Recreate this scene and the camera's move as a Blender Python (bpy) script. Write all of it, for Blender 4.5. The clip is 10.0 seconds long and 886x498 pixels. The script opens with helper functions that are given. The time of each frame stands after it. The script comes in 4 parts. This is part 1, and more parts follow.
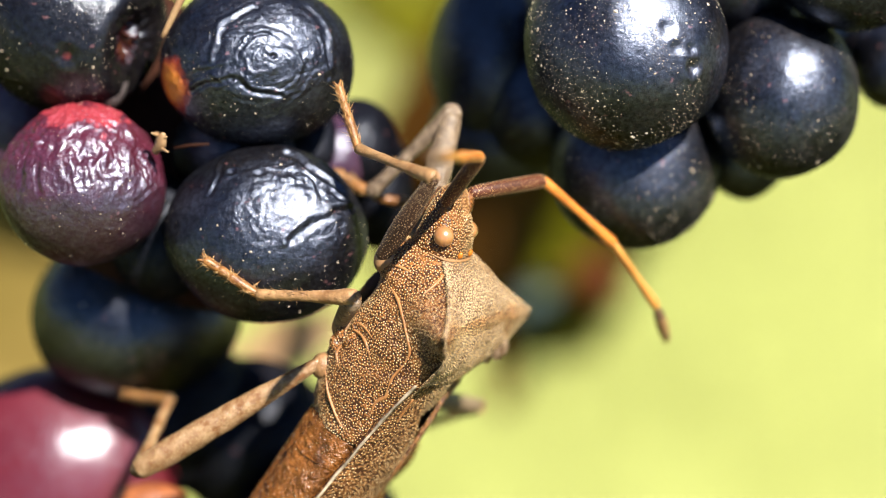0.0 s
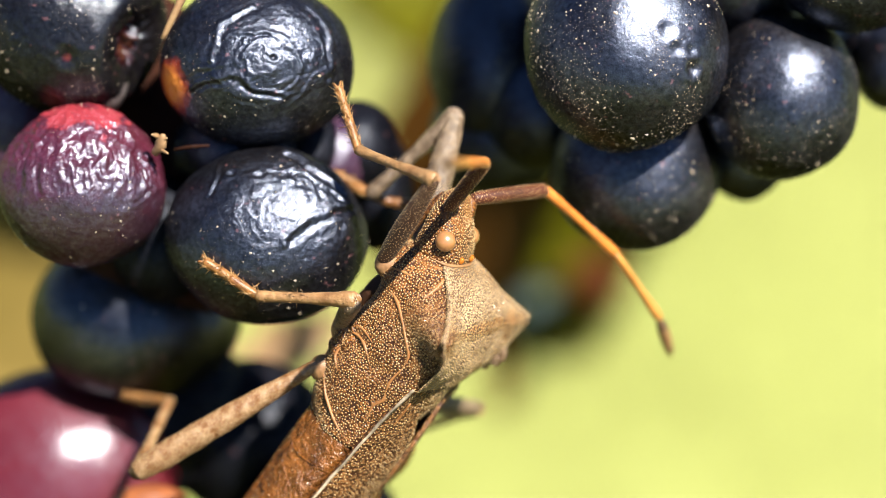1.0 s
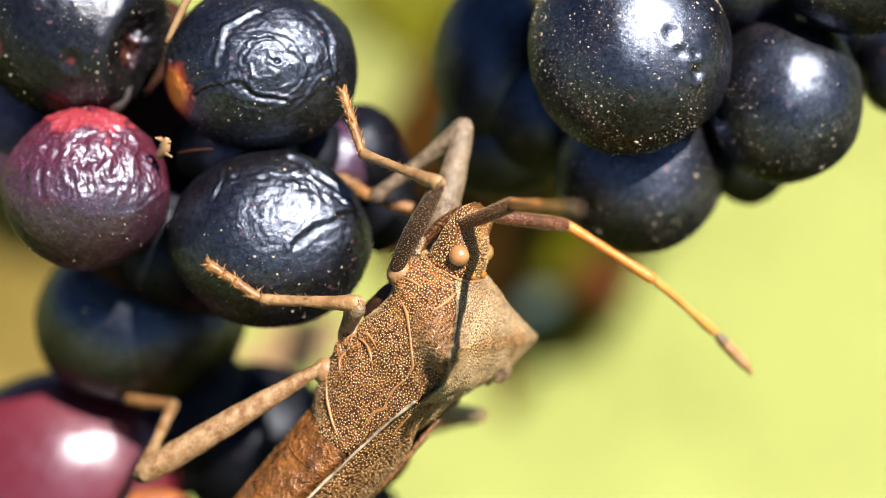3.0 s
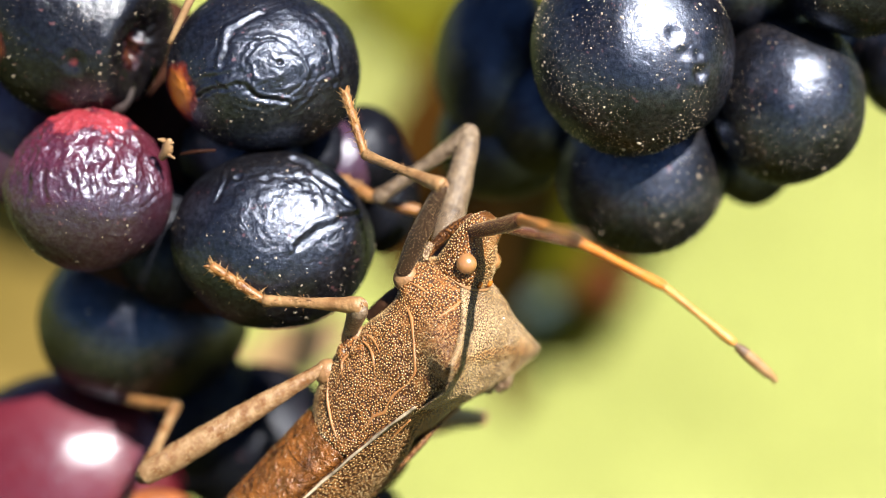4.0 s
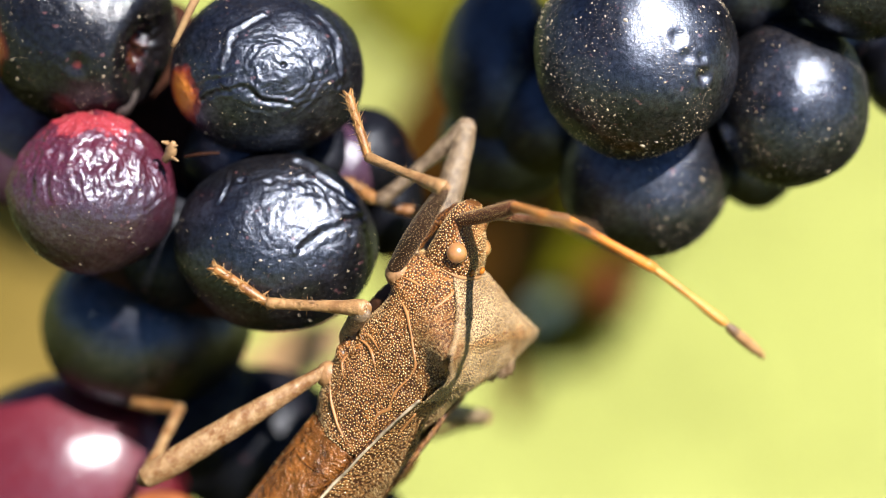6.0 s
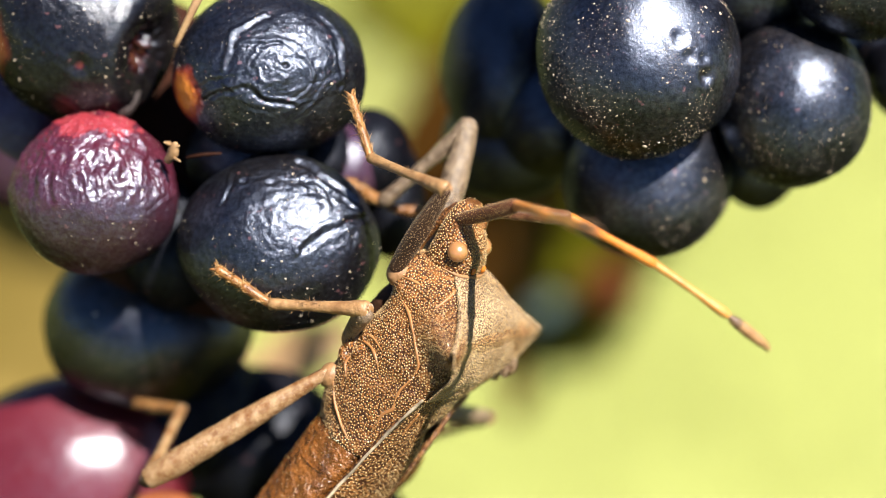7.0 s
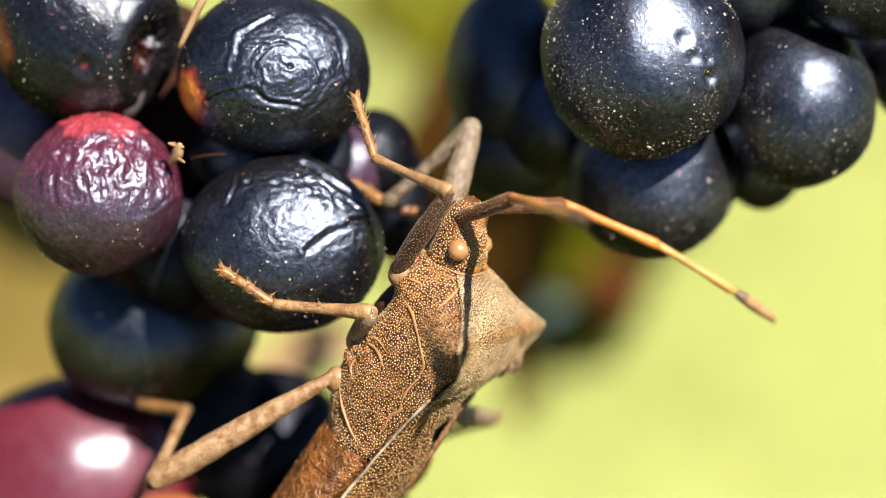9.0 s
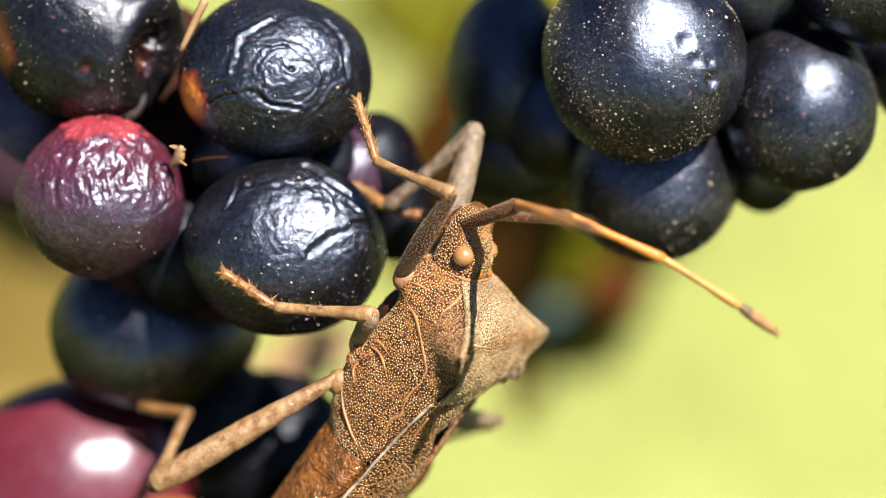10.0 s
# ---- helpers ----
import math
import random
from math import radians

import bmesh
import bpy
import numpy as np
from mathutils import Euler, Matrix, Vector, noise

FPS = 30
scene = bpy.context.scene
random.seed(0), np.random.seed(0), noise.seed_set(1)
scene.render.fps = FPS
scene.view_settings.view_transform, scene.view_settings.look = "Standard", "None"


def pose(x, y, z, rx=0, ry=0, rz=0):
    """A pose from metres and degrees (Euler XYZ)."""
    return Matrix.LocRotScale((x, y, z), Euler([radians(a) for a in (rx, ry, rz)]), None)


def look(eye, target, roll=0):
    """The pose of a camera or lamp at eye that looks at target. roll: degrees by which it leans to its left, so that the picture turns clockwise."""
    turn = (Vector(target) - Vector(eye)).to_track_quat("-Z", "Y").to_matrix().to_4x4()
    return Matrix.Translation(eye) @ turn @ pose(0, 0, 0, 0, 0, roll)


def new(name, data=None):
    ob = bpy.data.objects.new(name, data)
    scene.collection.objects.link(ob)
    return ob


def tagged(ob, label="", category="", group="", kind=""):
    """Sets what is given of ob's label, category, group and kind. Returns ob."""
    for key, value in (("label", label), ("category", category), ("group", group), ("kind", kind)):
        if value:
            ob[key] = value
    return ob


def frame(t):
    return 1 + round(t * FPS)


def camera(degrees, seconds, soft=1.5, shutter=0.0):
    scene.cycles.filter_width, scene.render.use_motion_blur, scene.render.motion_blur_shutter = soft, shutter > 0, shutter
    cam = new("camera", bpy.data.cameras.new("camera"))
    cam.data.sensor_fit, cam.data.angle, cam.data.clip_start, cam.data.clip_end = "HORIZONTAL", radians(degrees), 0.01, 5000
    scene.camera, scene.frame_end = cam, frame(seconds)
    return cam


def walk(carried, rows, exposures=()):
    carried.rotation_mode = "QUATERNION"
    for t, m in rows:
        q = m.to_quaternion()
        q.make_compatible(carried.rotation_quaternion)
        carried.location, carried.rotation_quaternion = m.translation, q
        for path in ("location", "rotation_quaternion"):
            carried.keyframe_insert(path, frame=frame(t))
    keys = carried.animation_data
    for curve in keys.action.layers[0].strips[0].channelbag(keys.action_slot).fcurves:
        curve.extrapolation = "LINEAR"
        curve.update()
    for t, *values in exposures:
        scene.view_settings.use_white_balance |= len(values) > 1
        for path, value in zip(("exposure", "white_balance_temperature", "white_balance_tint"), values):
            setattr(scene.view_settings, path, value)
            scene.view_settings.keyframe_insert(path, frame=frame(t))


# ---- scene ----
# Local frame of the close-up: x right, y up along the picture, z back towards the lens; 0.9 m above the meadow.
S = Matrix.Translation((0, 0, 0.9)) @ pose(0, 0, 0, 55, 0, 0)
MM = 0.001
cam = camera(20, 10.0, soft=1.0)
walk(cam, [
    (0, S @ pose(0, 0, 0.05558, 0.0000, 0.0000, 0)),
    (0.5, S @ pose(0, 0, 0.05558, 0.0253, 0.0000, 0)),
    (1, S @ pose(0, 0, 0.05558, 0.0325, 0.0000, 0)),
    (1.5, S @ pose(0, 0, 0.05558, 0.0718, 0.0071, 0)),
    (2, S @ pose(0, 0, 0.05558, 0.0900, 0.0395, 0)),
    (2.5, S @ pose(0, 0, 0.05558, 0.0989, 0.0627, 0)),
    (4, S @ pose(0, 0, 0.05558, 0.1384, 0.1472, 0)),
    (4.5, S @ pose(0, 0, 0.05558, 0.1508, 0.1757, 0)),
    (5, S @ pose(0, 0, 0.05558, 0.1705, 0.1883, 0)),
    (5.5, S @ pose(0, 0, 0.05558, 0.1884, 0.2062, 0)),
    (7, S @ pose(0, 0, 0.05558, 0.2100, 0.2781, 0)),
    (7.5, S @ pose(0, 0, 0.05558, 0.2172, 0.3085, 0)),
    (8, S @ pose(0, 0, 0.05558, 0.2100, 0.3374, 0)),
    (8.5, S @ pose(0, 0, 0.05558, 0.2136, 0.3570, 0)),
    (9, S @ pose(0, 0, 0.05558, 0.2296, 0.3768, 0)),
    (9.5, S @ pose(0, 0, 0.05558, 0.2494, 0.3983, 0)),
    (10, S @ pose(0, 0, 0.05558, 0.2942, 0.4108, 0))])
cam.data.dof.use_dof = True
cam.data.dof.focus_distance = 54.35 * MM
cam.data.dof.aperture_fstop = 40.0

# ---- daylight ----
SUN = (S.to_3x3() @ Vector((0.36, 0.50, 0.79))).normalized()
world = bpy.data.worlds.new("sky")
scene.world = world
world.use_nodes = True
sky = world.node_tree.nodes.new("ShaderNodeTexSky")
sky.sky_type, sky.sun_disc = "NISHITA", False
sky.sun_elevation = math.asin(SUN.z)
sky.sun_rotation = math.atan2(SUN.x, SUN.y)
world.node_tree.links.new(sky.outputs[0], world.node_tree.nodes["Background"].inputs["Color"])
world.node_tree.nodes["Background"].inputs["Strength"].default_value = 0.042
sky.altitude, sky.dust_density, sky.ozone_density = 2500, 0.0, 6.0
sun_lamp = bpy.data.lights.new("sun", "SUN")
sun_lamp.energy, sun_lamp.angle, sun_lamp.color = 5.0, radians(0.55), (1.0, 0.965, 0.91)
sun = new("sun", sun_lamp)
sun.matrix_world = look((0, 0, 3), tuple(Vector((0, 0, 3)) - SUN))
scene.view_settings.exposure = 1.53


# ---- materials ----
class Nodes:
    """A material's node tree, written in short."""

    def __init__(self, name):
        self.mat = bpy.data.materials.new(name)
        self.mat.use_nodes = True
        self.tree = self.mat.node_tree
        self.bsdf = self.tree.nodes["Principled BSDF"]

    def add(self, kind, settings=(), **links):
        node = self.tree.nodes.new(kind)
        for key, value in dict(settings).items():
            node.inputs[key].default_value = value
        for key, value in links.items():
            self.tree.links.new(value, node.inputs[key.replace("_", " ")])
        return node

    def coords(self):
        return self.tree.nodes.new("ShaderNodeTexCoord").outputs["Object"]

    def noise_at(self, scale, detail=4, rough=0.55, distortion=0.0, vector=None):
        node = self.add("ShaderNodeTexNoise", {"Scale": scale, "Detail": detail, "Roughness": rough, "Distortion": distortion})
        self.tree.links.new(vector or self.coords(), node.inputs["Vector"])
        return node.outputs["Fac"]

    def ramp(self, fac, *stops):
        node = self.tree.nodes.new("ShaderNodeValToRGB")
        self.tree.links.new(fac, node.inputs["Fac"])
        while len(node.color_ramp.elements) < len(stops):
            node.color_ramp.elements.new(0.5)
        for el, (pos, col) in zip(node.color_ramp.elements, stops):
            el.position, el.color = pos, (*col, 1) if len(col) == 3 else col
        return node.outputs["Color"]

    def mix(self, fac, a, b, blend="MIX"):
        node = self.tree.nodes.new("ShaderNodeMix")
        node.data_type, node.blend_type = "RGBA", blend
        for slot, value in ((0, fac), (6, a), (7, b)):
            if isinstance(value, bpy.types.NodeSocket):
                self.tree.links.new(value, node.inputs[slot])
            else:
                node.inputs[slot].default_value = value if slot == 0 else (*value, 1)
        return node.outputs[2]

    def bump(self, height, strength, distance, normal=None):
        node = self.tree.nodes.new("ShaderNodeBump")
        node.inputs["Strength"].default_value, node.inputs["Distance"].default_value = strength, distance
        self.tree.links.new(height, node.inputs["Height"])
        if normal:
            self.tree.links.new(normal, node.inputs["Normal"])
        return node.outputs["Normal"]

    def finish(self, color=None, rough=None, normal=None, **values):
        for slot, value in (("Base Color", color), ("Roughness", rough), ("Normal", normal)):
            if isinstance(value, bpy.types.NodeSocket):
                self.tree.links.new(value, self.bsdf.inputs[slot])
            elif value is not None:
                self.bsdf.inputs[slot].default_value = (*value, 1) if slot == "Base Color" else value
        for key, value in values.items():
            self.bsdf.inputs[key.replace("_", " ")].default_value = value
        return self.mat


def skin(name, dark, tint, rough, relief, red_top=None, patches=(), film=0.5, sheen=0.05, shine=0.05, fleck=0.6, pores=0.5):
    """Drupelet skin: nearly black, with pores, a dusty film in patches, a wide soft sheen and a narrow shine."""
    n = Nodes(name)
    col = n.mix(n.noise_at(700, 5, 0.6), dark, tint)
    if red_top:
        sep = n.add("ShaderNodeSeparateXYZ", Vector=n.coords())
        lift = n.add("ShaderNodeMath", {1: 300.0})
        lift.operation = "MULTIPLY_ADD"
        n.tree.links.new(sep.outputs["Y"], lift.inputs[0])
        n.tree.links.new(n.noise_at(1100, 6, 0.7), lift.inputs[2])
        col = n.mix(n.ramp(lift.outputs[0], (0.32, (0, 0, 0)), (0.80, (1, 1, 1))), col, tuple(c * k for c, k in zip(red_top, (0.24, 0.24, 0.45))))
        col = n.mix(n.ramp(lift.outputs[0], (0.93, (0, 0, 0)), (1.32, (1, 1, 1))), col, red_top)
    # smoky film of dust, thicker in patches and broken by grain
    cloud = n.ramp(n.noise_at(620, 6, 0.68, 0.6), (0.42, (0, 0, 0)), (0.72, (film,) * 3))
    grain = n.ramp(n.noise_at(9000, 3, 0.7), (0.40, (0, 0, 0)), (0.70, (1, 1, 1)))
    col = n.mix(n.mix(1.0, cloud, grain, "MULTIPLY"), col, (0.034, 0.027, 0.024))
    flecks = n.ramp(n.noise_at(5200, 2, 0.5), (0.69, (0, 0, 0)), (0.75, (fleck,) * 3))
    col = n.mix(flecks, col, (0.12, 0.05, 0.05))
    for (px, py, pz, radius, tone) in patches:
        far = n.add("ShaderNodeVectorMath", {1: (px * 0.001, py * 0.001, pz * 0.001)}, Vector=n.coords())
        far.operation = "DISTANCE"
        edge = n.add("ShaderNodeMath", {1: 1.0 / (radius * 0.001)})
        edge.operation = "MULTIPLY"
        n.tree.links.new(far.outputs["Value"], edge.inputs[0])
        frayed = n.add("ShaderNodeMath", {1: 0.75})
        frayed.operation = "MULTIPLY_ADD"
        n.tree.links.new(n.noise_at(1500, 5, 0.6), frayed.inputs[0])
        n.tree.links.new(edge.outputs[0], frayed.inputs[2])
        round_it = n.ramp(frayed.outputs[0], (0.0, tone), (0.62, tone), (0.85, tuple(c * k for c, k in zip(tone, (0.42, 0.14, 0.35)))))
        col = n.mix(n.ramp(frayed.outputs[0], (0.78, (1, 1, 1)), (1.08, (0, 0, 0))), col, round_it)
    normal = n.bump(n.noise_at(26000, 2, 0.6), pores, 0.000016)
    normal = n.bump(n.noise_at(11000, 4, 0.7), pores, 0.00003, normal)
    normal = n.bump(n.noise_at(1500, 6, 0.62, 0.8), 0.02 + 0.6 * relief, 0.00018, normal)
    if relief > 0.1:
        wrinkled = n.add("ShaderNodeTexNoise", {"Scale": 3600, "Detail": 5, "Roughness": 0.6, "Distortion": 0.9}, Vector=n.coords())
        normal = n.bump(wrinkled.outputs["Fac"], 0.55 * min(relief * 1.6, 1.0), 0.00006, normal)
    gloss = n.ramp(n.noise_at(1300, 5, 0.6), (0.3, (rough * 0.8,) * 3), (0.75, (rough * 1.25,) * 3))
    uneven = n.ramp(n.noise_at(7500, 3, 0.65), (0.28, (0.35,) * 3), (0.72, (1.0,) * 3))
    spread = n.add("ShaderNodeMath", {1: 0.52}, Value=gloss)
    spread.operation = "MULTIPLY"
    lobes = n.bsdf.outputs[0]
    for tone, width in (((sheen * 0.82, sheen * 0.95, sheen * 1.32), gloss), ((shine,) * 3, spread.outputs[0])):
        lobe = n.add("ShaderNodeBsdfAnisotropic", Roughness=width, Normal=normal, Color=n.mix(1.0, uneven, tone, "MULTIPLY"))
        both = n.tree.nodes.new("ShaderNodeAddShader")
        n.tree.links.new(lobes, both.inputs[0])
        n.tree.links.new(lobe.outputs[0], both.inputs[1])
        lobes = both.outputs[0]
    n.tree.links.new(lobes, n.tree.nodes["Material Output"].inputs["Surface"])
    return n.finish(col, gloss, normal, Specular_IOR_Level=0.0)


def plain(name, a, b, scale, rough, relief=0.3, distance=0.00003, scale2=None, **values):
    """Two tones broken by noise at two scales, with fine relief."""
    n = Nodes(name)
    col = n.mix(n.ramp(n.noise_at(scale, 6, 0.65), (0.35, (0, 0, 0)), (0.65, (1, 1, 1))), a, b)
    grain = n.noise_at(scale2 or scale * 6, 4, 0.6)
    col = n.mix(n.ramp(grain, (0.3, (0, 0, 0)), (0.8, (0.55, 0.55, 0.55))), col, tuple(c * 0.45 for c in a))
    return n.finish(col, rough, n.bump(grain, relief, distance), **values)


def cuticle(name, gap, body, scale, rough=0.5, rusty=0.5):
    """Granulate insect cuticle: brown plates pitted dark between the granules, mottled in broad patches."""
    n = Nodes(name)
    cells = n.add("ShaderNodeTexVoronoi", {"Scale": scale, "Randomness": 0.85}, Vector=n.coords()).outputs["Distance"]
    pit = n.ramp(cells, (0.26, (1, 1, 1)), (0.64, (0, 0, 0)))
    mottled = n.mix(n.ramp(n.noise_at(800, 5, 0.65), (0.32, (0, 0, 0)), (0.68, (1, 1, 1))), body, tuple(c * 0.38 for c in body))
    col = n.mix(pit, gap, mottled)
    rust = n.ramp(n.noise_at(1900, 4, 0.6), (0.55, (0, 0, 0)), (0.72, (rusty,) * 3))
    col = n.mix(rust, col, (0.30, 0.11, 0.025))
    normal = n.bump(pit, 0.7, 0.00003)
    normal = n.bump(n.noise_at(2400, 5, 0.6), 0.4, 0.00006, normal)
    return n.finish(col, rough, normal, Specular_IOR_Level=0.4)


M_TAUT = skin("taut_black_skin", (0.0010, 0.0008, 0.0010), (0.0022, 0.0019, 0.0024), 0.37, 0.02, film=0.9, sheen=0.088, shine=0.030, pores=0.40)
M_DULL = skin("dull_black_skin", (0.0010, 0.0009, 0.0016), (0.0025, 0.0024, 0.004), 0.55, 0.05, film=0.3, sheen=0.015, shine=0.012)
M_SHRIVELLED = skin("shrivelled_black_skin", (0.0010, 0.0009, 0.0011), (0.0025, 0.0021, 0.0028), 0.37, 0.30, film=0.4, sheen=0.082, shine=0.036, pores=0.5)
M_SHRIVELLED_RED_FOOT = skin("shrivelled_black_skin_with_red_foot", (0.0010, 0.0009, 0.0011), (0.0025, 0.0021, 0.0028), 0.37, 0.30, film=0.4, sheen=0.082, shine=0.036, pores=0.5,
                             patches=((-1.95, -0.55, 0.85, 1.15, (0.62, 0.20, 0.020)),))
M_SHRIVELLED_BROWN = skin("shrivelled_black_skin_browned", (0.0012, 0.0010, 0.0012), (0.0035, 0.0025, 0.0028), 0.38, 0.28, film=0.5, sheen=0.022, shine=0.045, pores=0.4,
                          patches=((-1.75, -0.5, 0.8, 1.3, (0.17, 0.050, 0.014)), (-0.1, -1.75, 0.8, 0.75, (0.06, 0.016, 0.008)), (0.25, -1.05, 1.45, 0.28, (0.10, 0.02, 0.008)), (1.45, -0.75, 0.75, 0.85, (0.045, 0.014, 0.006))))
M_RED = skin("half_ripe_red_skin", (0.010, 0.0032, 0.0048), (0.024, 0.0058, 0.0105), 0.38, 0.30, red_top=(0.22, 0.022, 0.028), film=0.3, sheen=0.080, shine=0.080, pores=0.5)
M_DEEP = skin("smooth_black_skin", (0.0010, 0.0009, 0.0013), (0.0025, 0.0023, 0.0035), 0.37, 0.05, film=0.15, sheen=0.045, shine=0.080, pores=0.40)
M_PINK = skin("ripening_pink_skin", (0.055, 0.004, 0.006), (0.10, 0.009, 0.013), 0.45, 0.03, film=0.1, sheen=0.032, shine=0.09, pores=0.25)
M_PURPLE = skin("purple_skin", (0.05, 0.012, 0.03), (0.02, 0.008, 0.018), 0.42, 0.3, film=0.5)
M_FLESH = plain("orange_receptacle_flesh", (0.30, 0.09, 0.022), (0.10, 0.022, 0.010), 900, 0.5, 0.6, 0.0001)
M_FLAP = plain("grey_dried_skin", (0.085, 0.070, 0.068), (0.03, 0.018, 0.014), 700, 0.35, 0.6, 0.0001, Specular_IOR_Level=0.3)
# brown taken nearly to black, so that the hollows look shaded
M_CORE = plain("brown_core_with_shade", (0.018, 0.006, 0.003), (0.036, 0.011, 0.005), 900, 0.6, 0.6, 0.0001, Specular_IOR_Level=0.08)
M_DRY = plain("dry_tan_style", (0.361, 0.224, 0.103), (0.206, 0.103, 0.043), 1500, 0.6, 0.5)
M_POLLEN = plain("pale_pollen_dust", (0.56, 0.47, 0.36), (0.30, 0.22, 0.15), 4000, 0.4)
M_CUTICLE = cuticle("granulate_brown_cuticle", (0.040, 0.013, 0.004), (0.30, 0.11, 0.021), 17000, 0.40, 0.6)
M_PALE = cuticle("pale_buff_cuticle", (0.10, 0.052, 0.025), (0.42, 0.29, 0.17), 15000, 0.5, 0.12)
M_WING = cuticle("leathery_brown_wing", (0.0473, 0.0155, 0.00516), (0.361, 0.163, 0.0499), 13000)
M_ABDOMEN = plain("rusty_mottled_abdomen", (0.25, 0.085, 0.017), (0.030, 0.011, 0.004), 2000, 0.22, 0.9, 0.0002, 5200)
M_GRANULE = plain("cream_granules", (0.62, 0.44, 0.23), (0.37, 0.21, 0.08), 1600, 0.14, 0.1)
M_GRANULE_DIM = plain("tan_granules", (0.64, 0.47, 0.29), (0.44, 0.28, 0.15), 3000, 0.18, 0.1)
M_SUTURE = plain("orange_suture_ridge", (0.396, 0.172, 0.0559), (0.258, 0.103, 0.0301), 2500, 0.45, 0.4)
M_EDGE = plain("pale_edge_vein", (0.62, 0.49, 0.33), (0.030, 0.015, 0.008), 1500, 0.3, 0.5, 0.00004)
M_EYE = plain("buff_eye", (0.396, 0.176, 0.0602), (0.344, 0.146, 0.0473), 1200, 0.3, 0.08, 0.00001, Coat_Weight=1.0, Coat_Roughness=0.27, Specular_IOR_Level=0.8)
M_OCELLUS = plain("amber_ocellus", (0.48, 0.16, 0.02), (0.40, 0.11, 0.01), 3000, 0.12)
M_LEG = plain("mottled_tan_leg", (0.38, 0.235, 0.12), (0.15, 0.050, 0.011), 4200, 0.24, 0.9, 0.00005, 14000)
M_COXA = plain("smooth_pale_coxa", (0.327, 0.172, 0.0731), (0.206, 0.0946, 0.0344), 2200, 0.42, 0.5, 0.00005)
M_TIBIA = plain("straw_brown_tibia", (0.378, 0.215, 0.0903), (0.189, 0.086, 0.0301), 2600, 0.42, 0.8, 0.00006, 7000)
M_GREYLEG = plain("grey_brown_leg", (0.25, 0.175, 0.11), (0.045, 0.025, 0.014), 5200, 0.34, 0.9, 0.00007, 9000)
M_FORELEG = plain("dark_granulate_leg", (0.050, 0.020, 0.009), (0.022, 0.009, 0.005), 1500, 0.5, 0.6, 0.00005, 7000, Specular_IOR_Level=0.25)
M_TARSUS = plain("amber_tarsus", (0.361, 0.155, 0.0387), (0.12, 0.043, 0.012), 3000, 0.4, 0.4)
M_BRISTLE = plain("golden_bristle", (0.473, 0.284, 0.112), (0.344, 0.172, 0.0602), 3000, 0.4)
M_SCAPE = plain("dark_red_brown_scape", (0.09, 0.023, 0.009), (0.05, 0.014, 0.007), 1500, 0.45, 0.5, 0.00004, 7000, Specular_IOR_Level=0.25)
M_FLAGELLUM = plain("orange_flagellum", (0.58, 0.20, 0.028), (0.42, 0.115, 0.012), 2500, 0.34, 0.6, 0.00004, 12000)
M_FLAGELLUM_PALE = plain("amber_flagellum", (0.58, 0.27, 0.060), (0.40, 0.155, 0.025), 2200, 0.34, 0.6, 0.00004, 12000)
M_CLUB_TIP = plain("buff_club_tip", (0.42, 0.24, 0.10), (0.24, 0.12, 0.045), 2600, 0.5, 0.5)
M_CLUB = plain("dusky_brown_club", (0.10, 0.055, 0.028), (0.20, 0.11, 0.05), 3000, 0.5, 0.4)
# leaf green darkened in the colour itself to stand for shade
M_LEAF_DARKENED = plain("bramble_leaf", (0.065, 0.064, 0.001), (0.085, 0.076, 0.001), 60, 0.6, 0.3, 0.0004, 700, Specular_IOR_Level=0.08)
# bluish green stands for the sky's reflection on a glossy leaf
M_SKY_GLINT = plain("sky_glint_leaf", (0.016, 0.036, 0.028), (0.022, 0.044, 0.034), 60, 0.5, 0.3, 0.0004, 700)
# withered brown, with the shade on the leaf mixed into the colour
M_LEAF_DEAD_DARKENED = plain("withered_leaf_with_shade", (0.045, 0.016, 0.001), (0.06, 0.030, 0.002), 60, 0.7, 0.3, 0.0004, 700, Specular_IOR_Level=0.08)
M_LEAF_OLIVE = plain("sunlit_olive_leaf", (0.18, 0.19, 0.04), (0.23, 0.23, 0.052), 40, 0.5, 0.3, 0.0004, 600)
M_LEAF_TAN = plain("yellowing_leaf", (0.14, 0.10, 0.022), (0.17, 0.115, 0.028), 60, 0.6, 0.3, 0.0004, 700, Specular_IOR_Level=0.1)
M_CANE = plain("bramble_cane_bark", (0.12, 0.09, 0.04), (0.16, 0.06, 0.04), 200, 0.6, 0.4, 0.0003)
# unripe red, dimmed in the colour to stand for shade
M_RED_FAR = plain("unripe_red_skin_with_shade", (0.10, 0.025, 0.005), (0.07, 0.022, 0.005), 300, 0.5, Specular_IOR_Level=0.1)
M_GRASS = plain("dry_yellow_green_grass", (0.285, 0.30, 0.075), (0.25, 0.27, 0.06), 5, 0.75, 0.2, 0.002, 40)
M_GROUND = plain("meadow_turf", (0.29, 0.305, 0.078), (0.255, 0.275, 0.065), 2.2, 0.9, 0.3, 0.004, 30)

# ---- building helpers; shapes are written in millimetres ----


def mesh_of(name, verts, faces, mat, smooth=True):
    me = bpy.data.meshes.new(name)
    me.from_pydata([(x * MM, y * MM, z * MM) for x, y, z in verts], [], faces)
    me.materials.append(mat)
    if smooth:
        me.polygons.foreach_set("use_smooth", [True] * len(me.polygons))
    me.update()
    return me


def part(name, shape, mat, parent, label="", at=None):
    """One mesh object under a thing or under a part."""
    ob = new(name, mesh_of(name, *shape, mat))
    ob.parent = parent
    if at is not None:
        ob.matrix_local = at
    if label:
        ob["label"] = label
    return ob


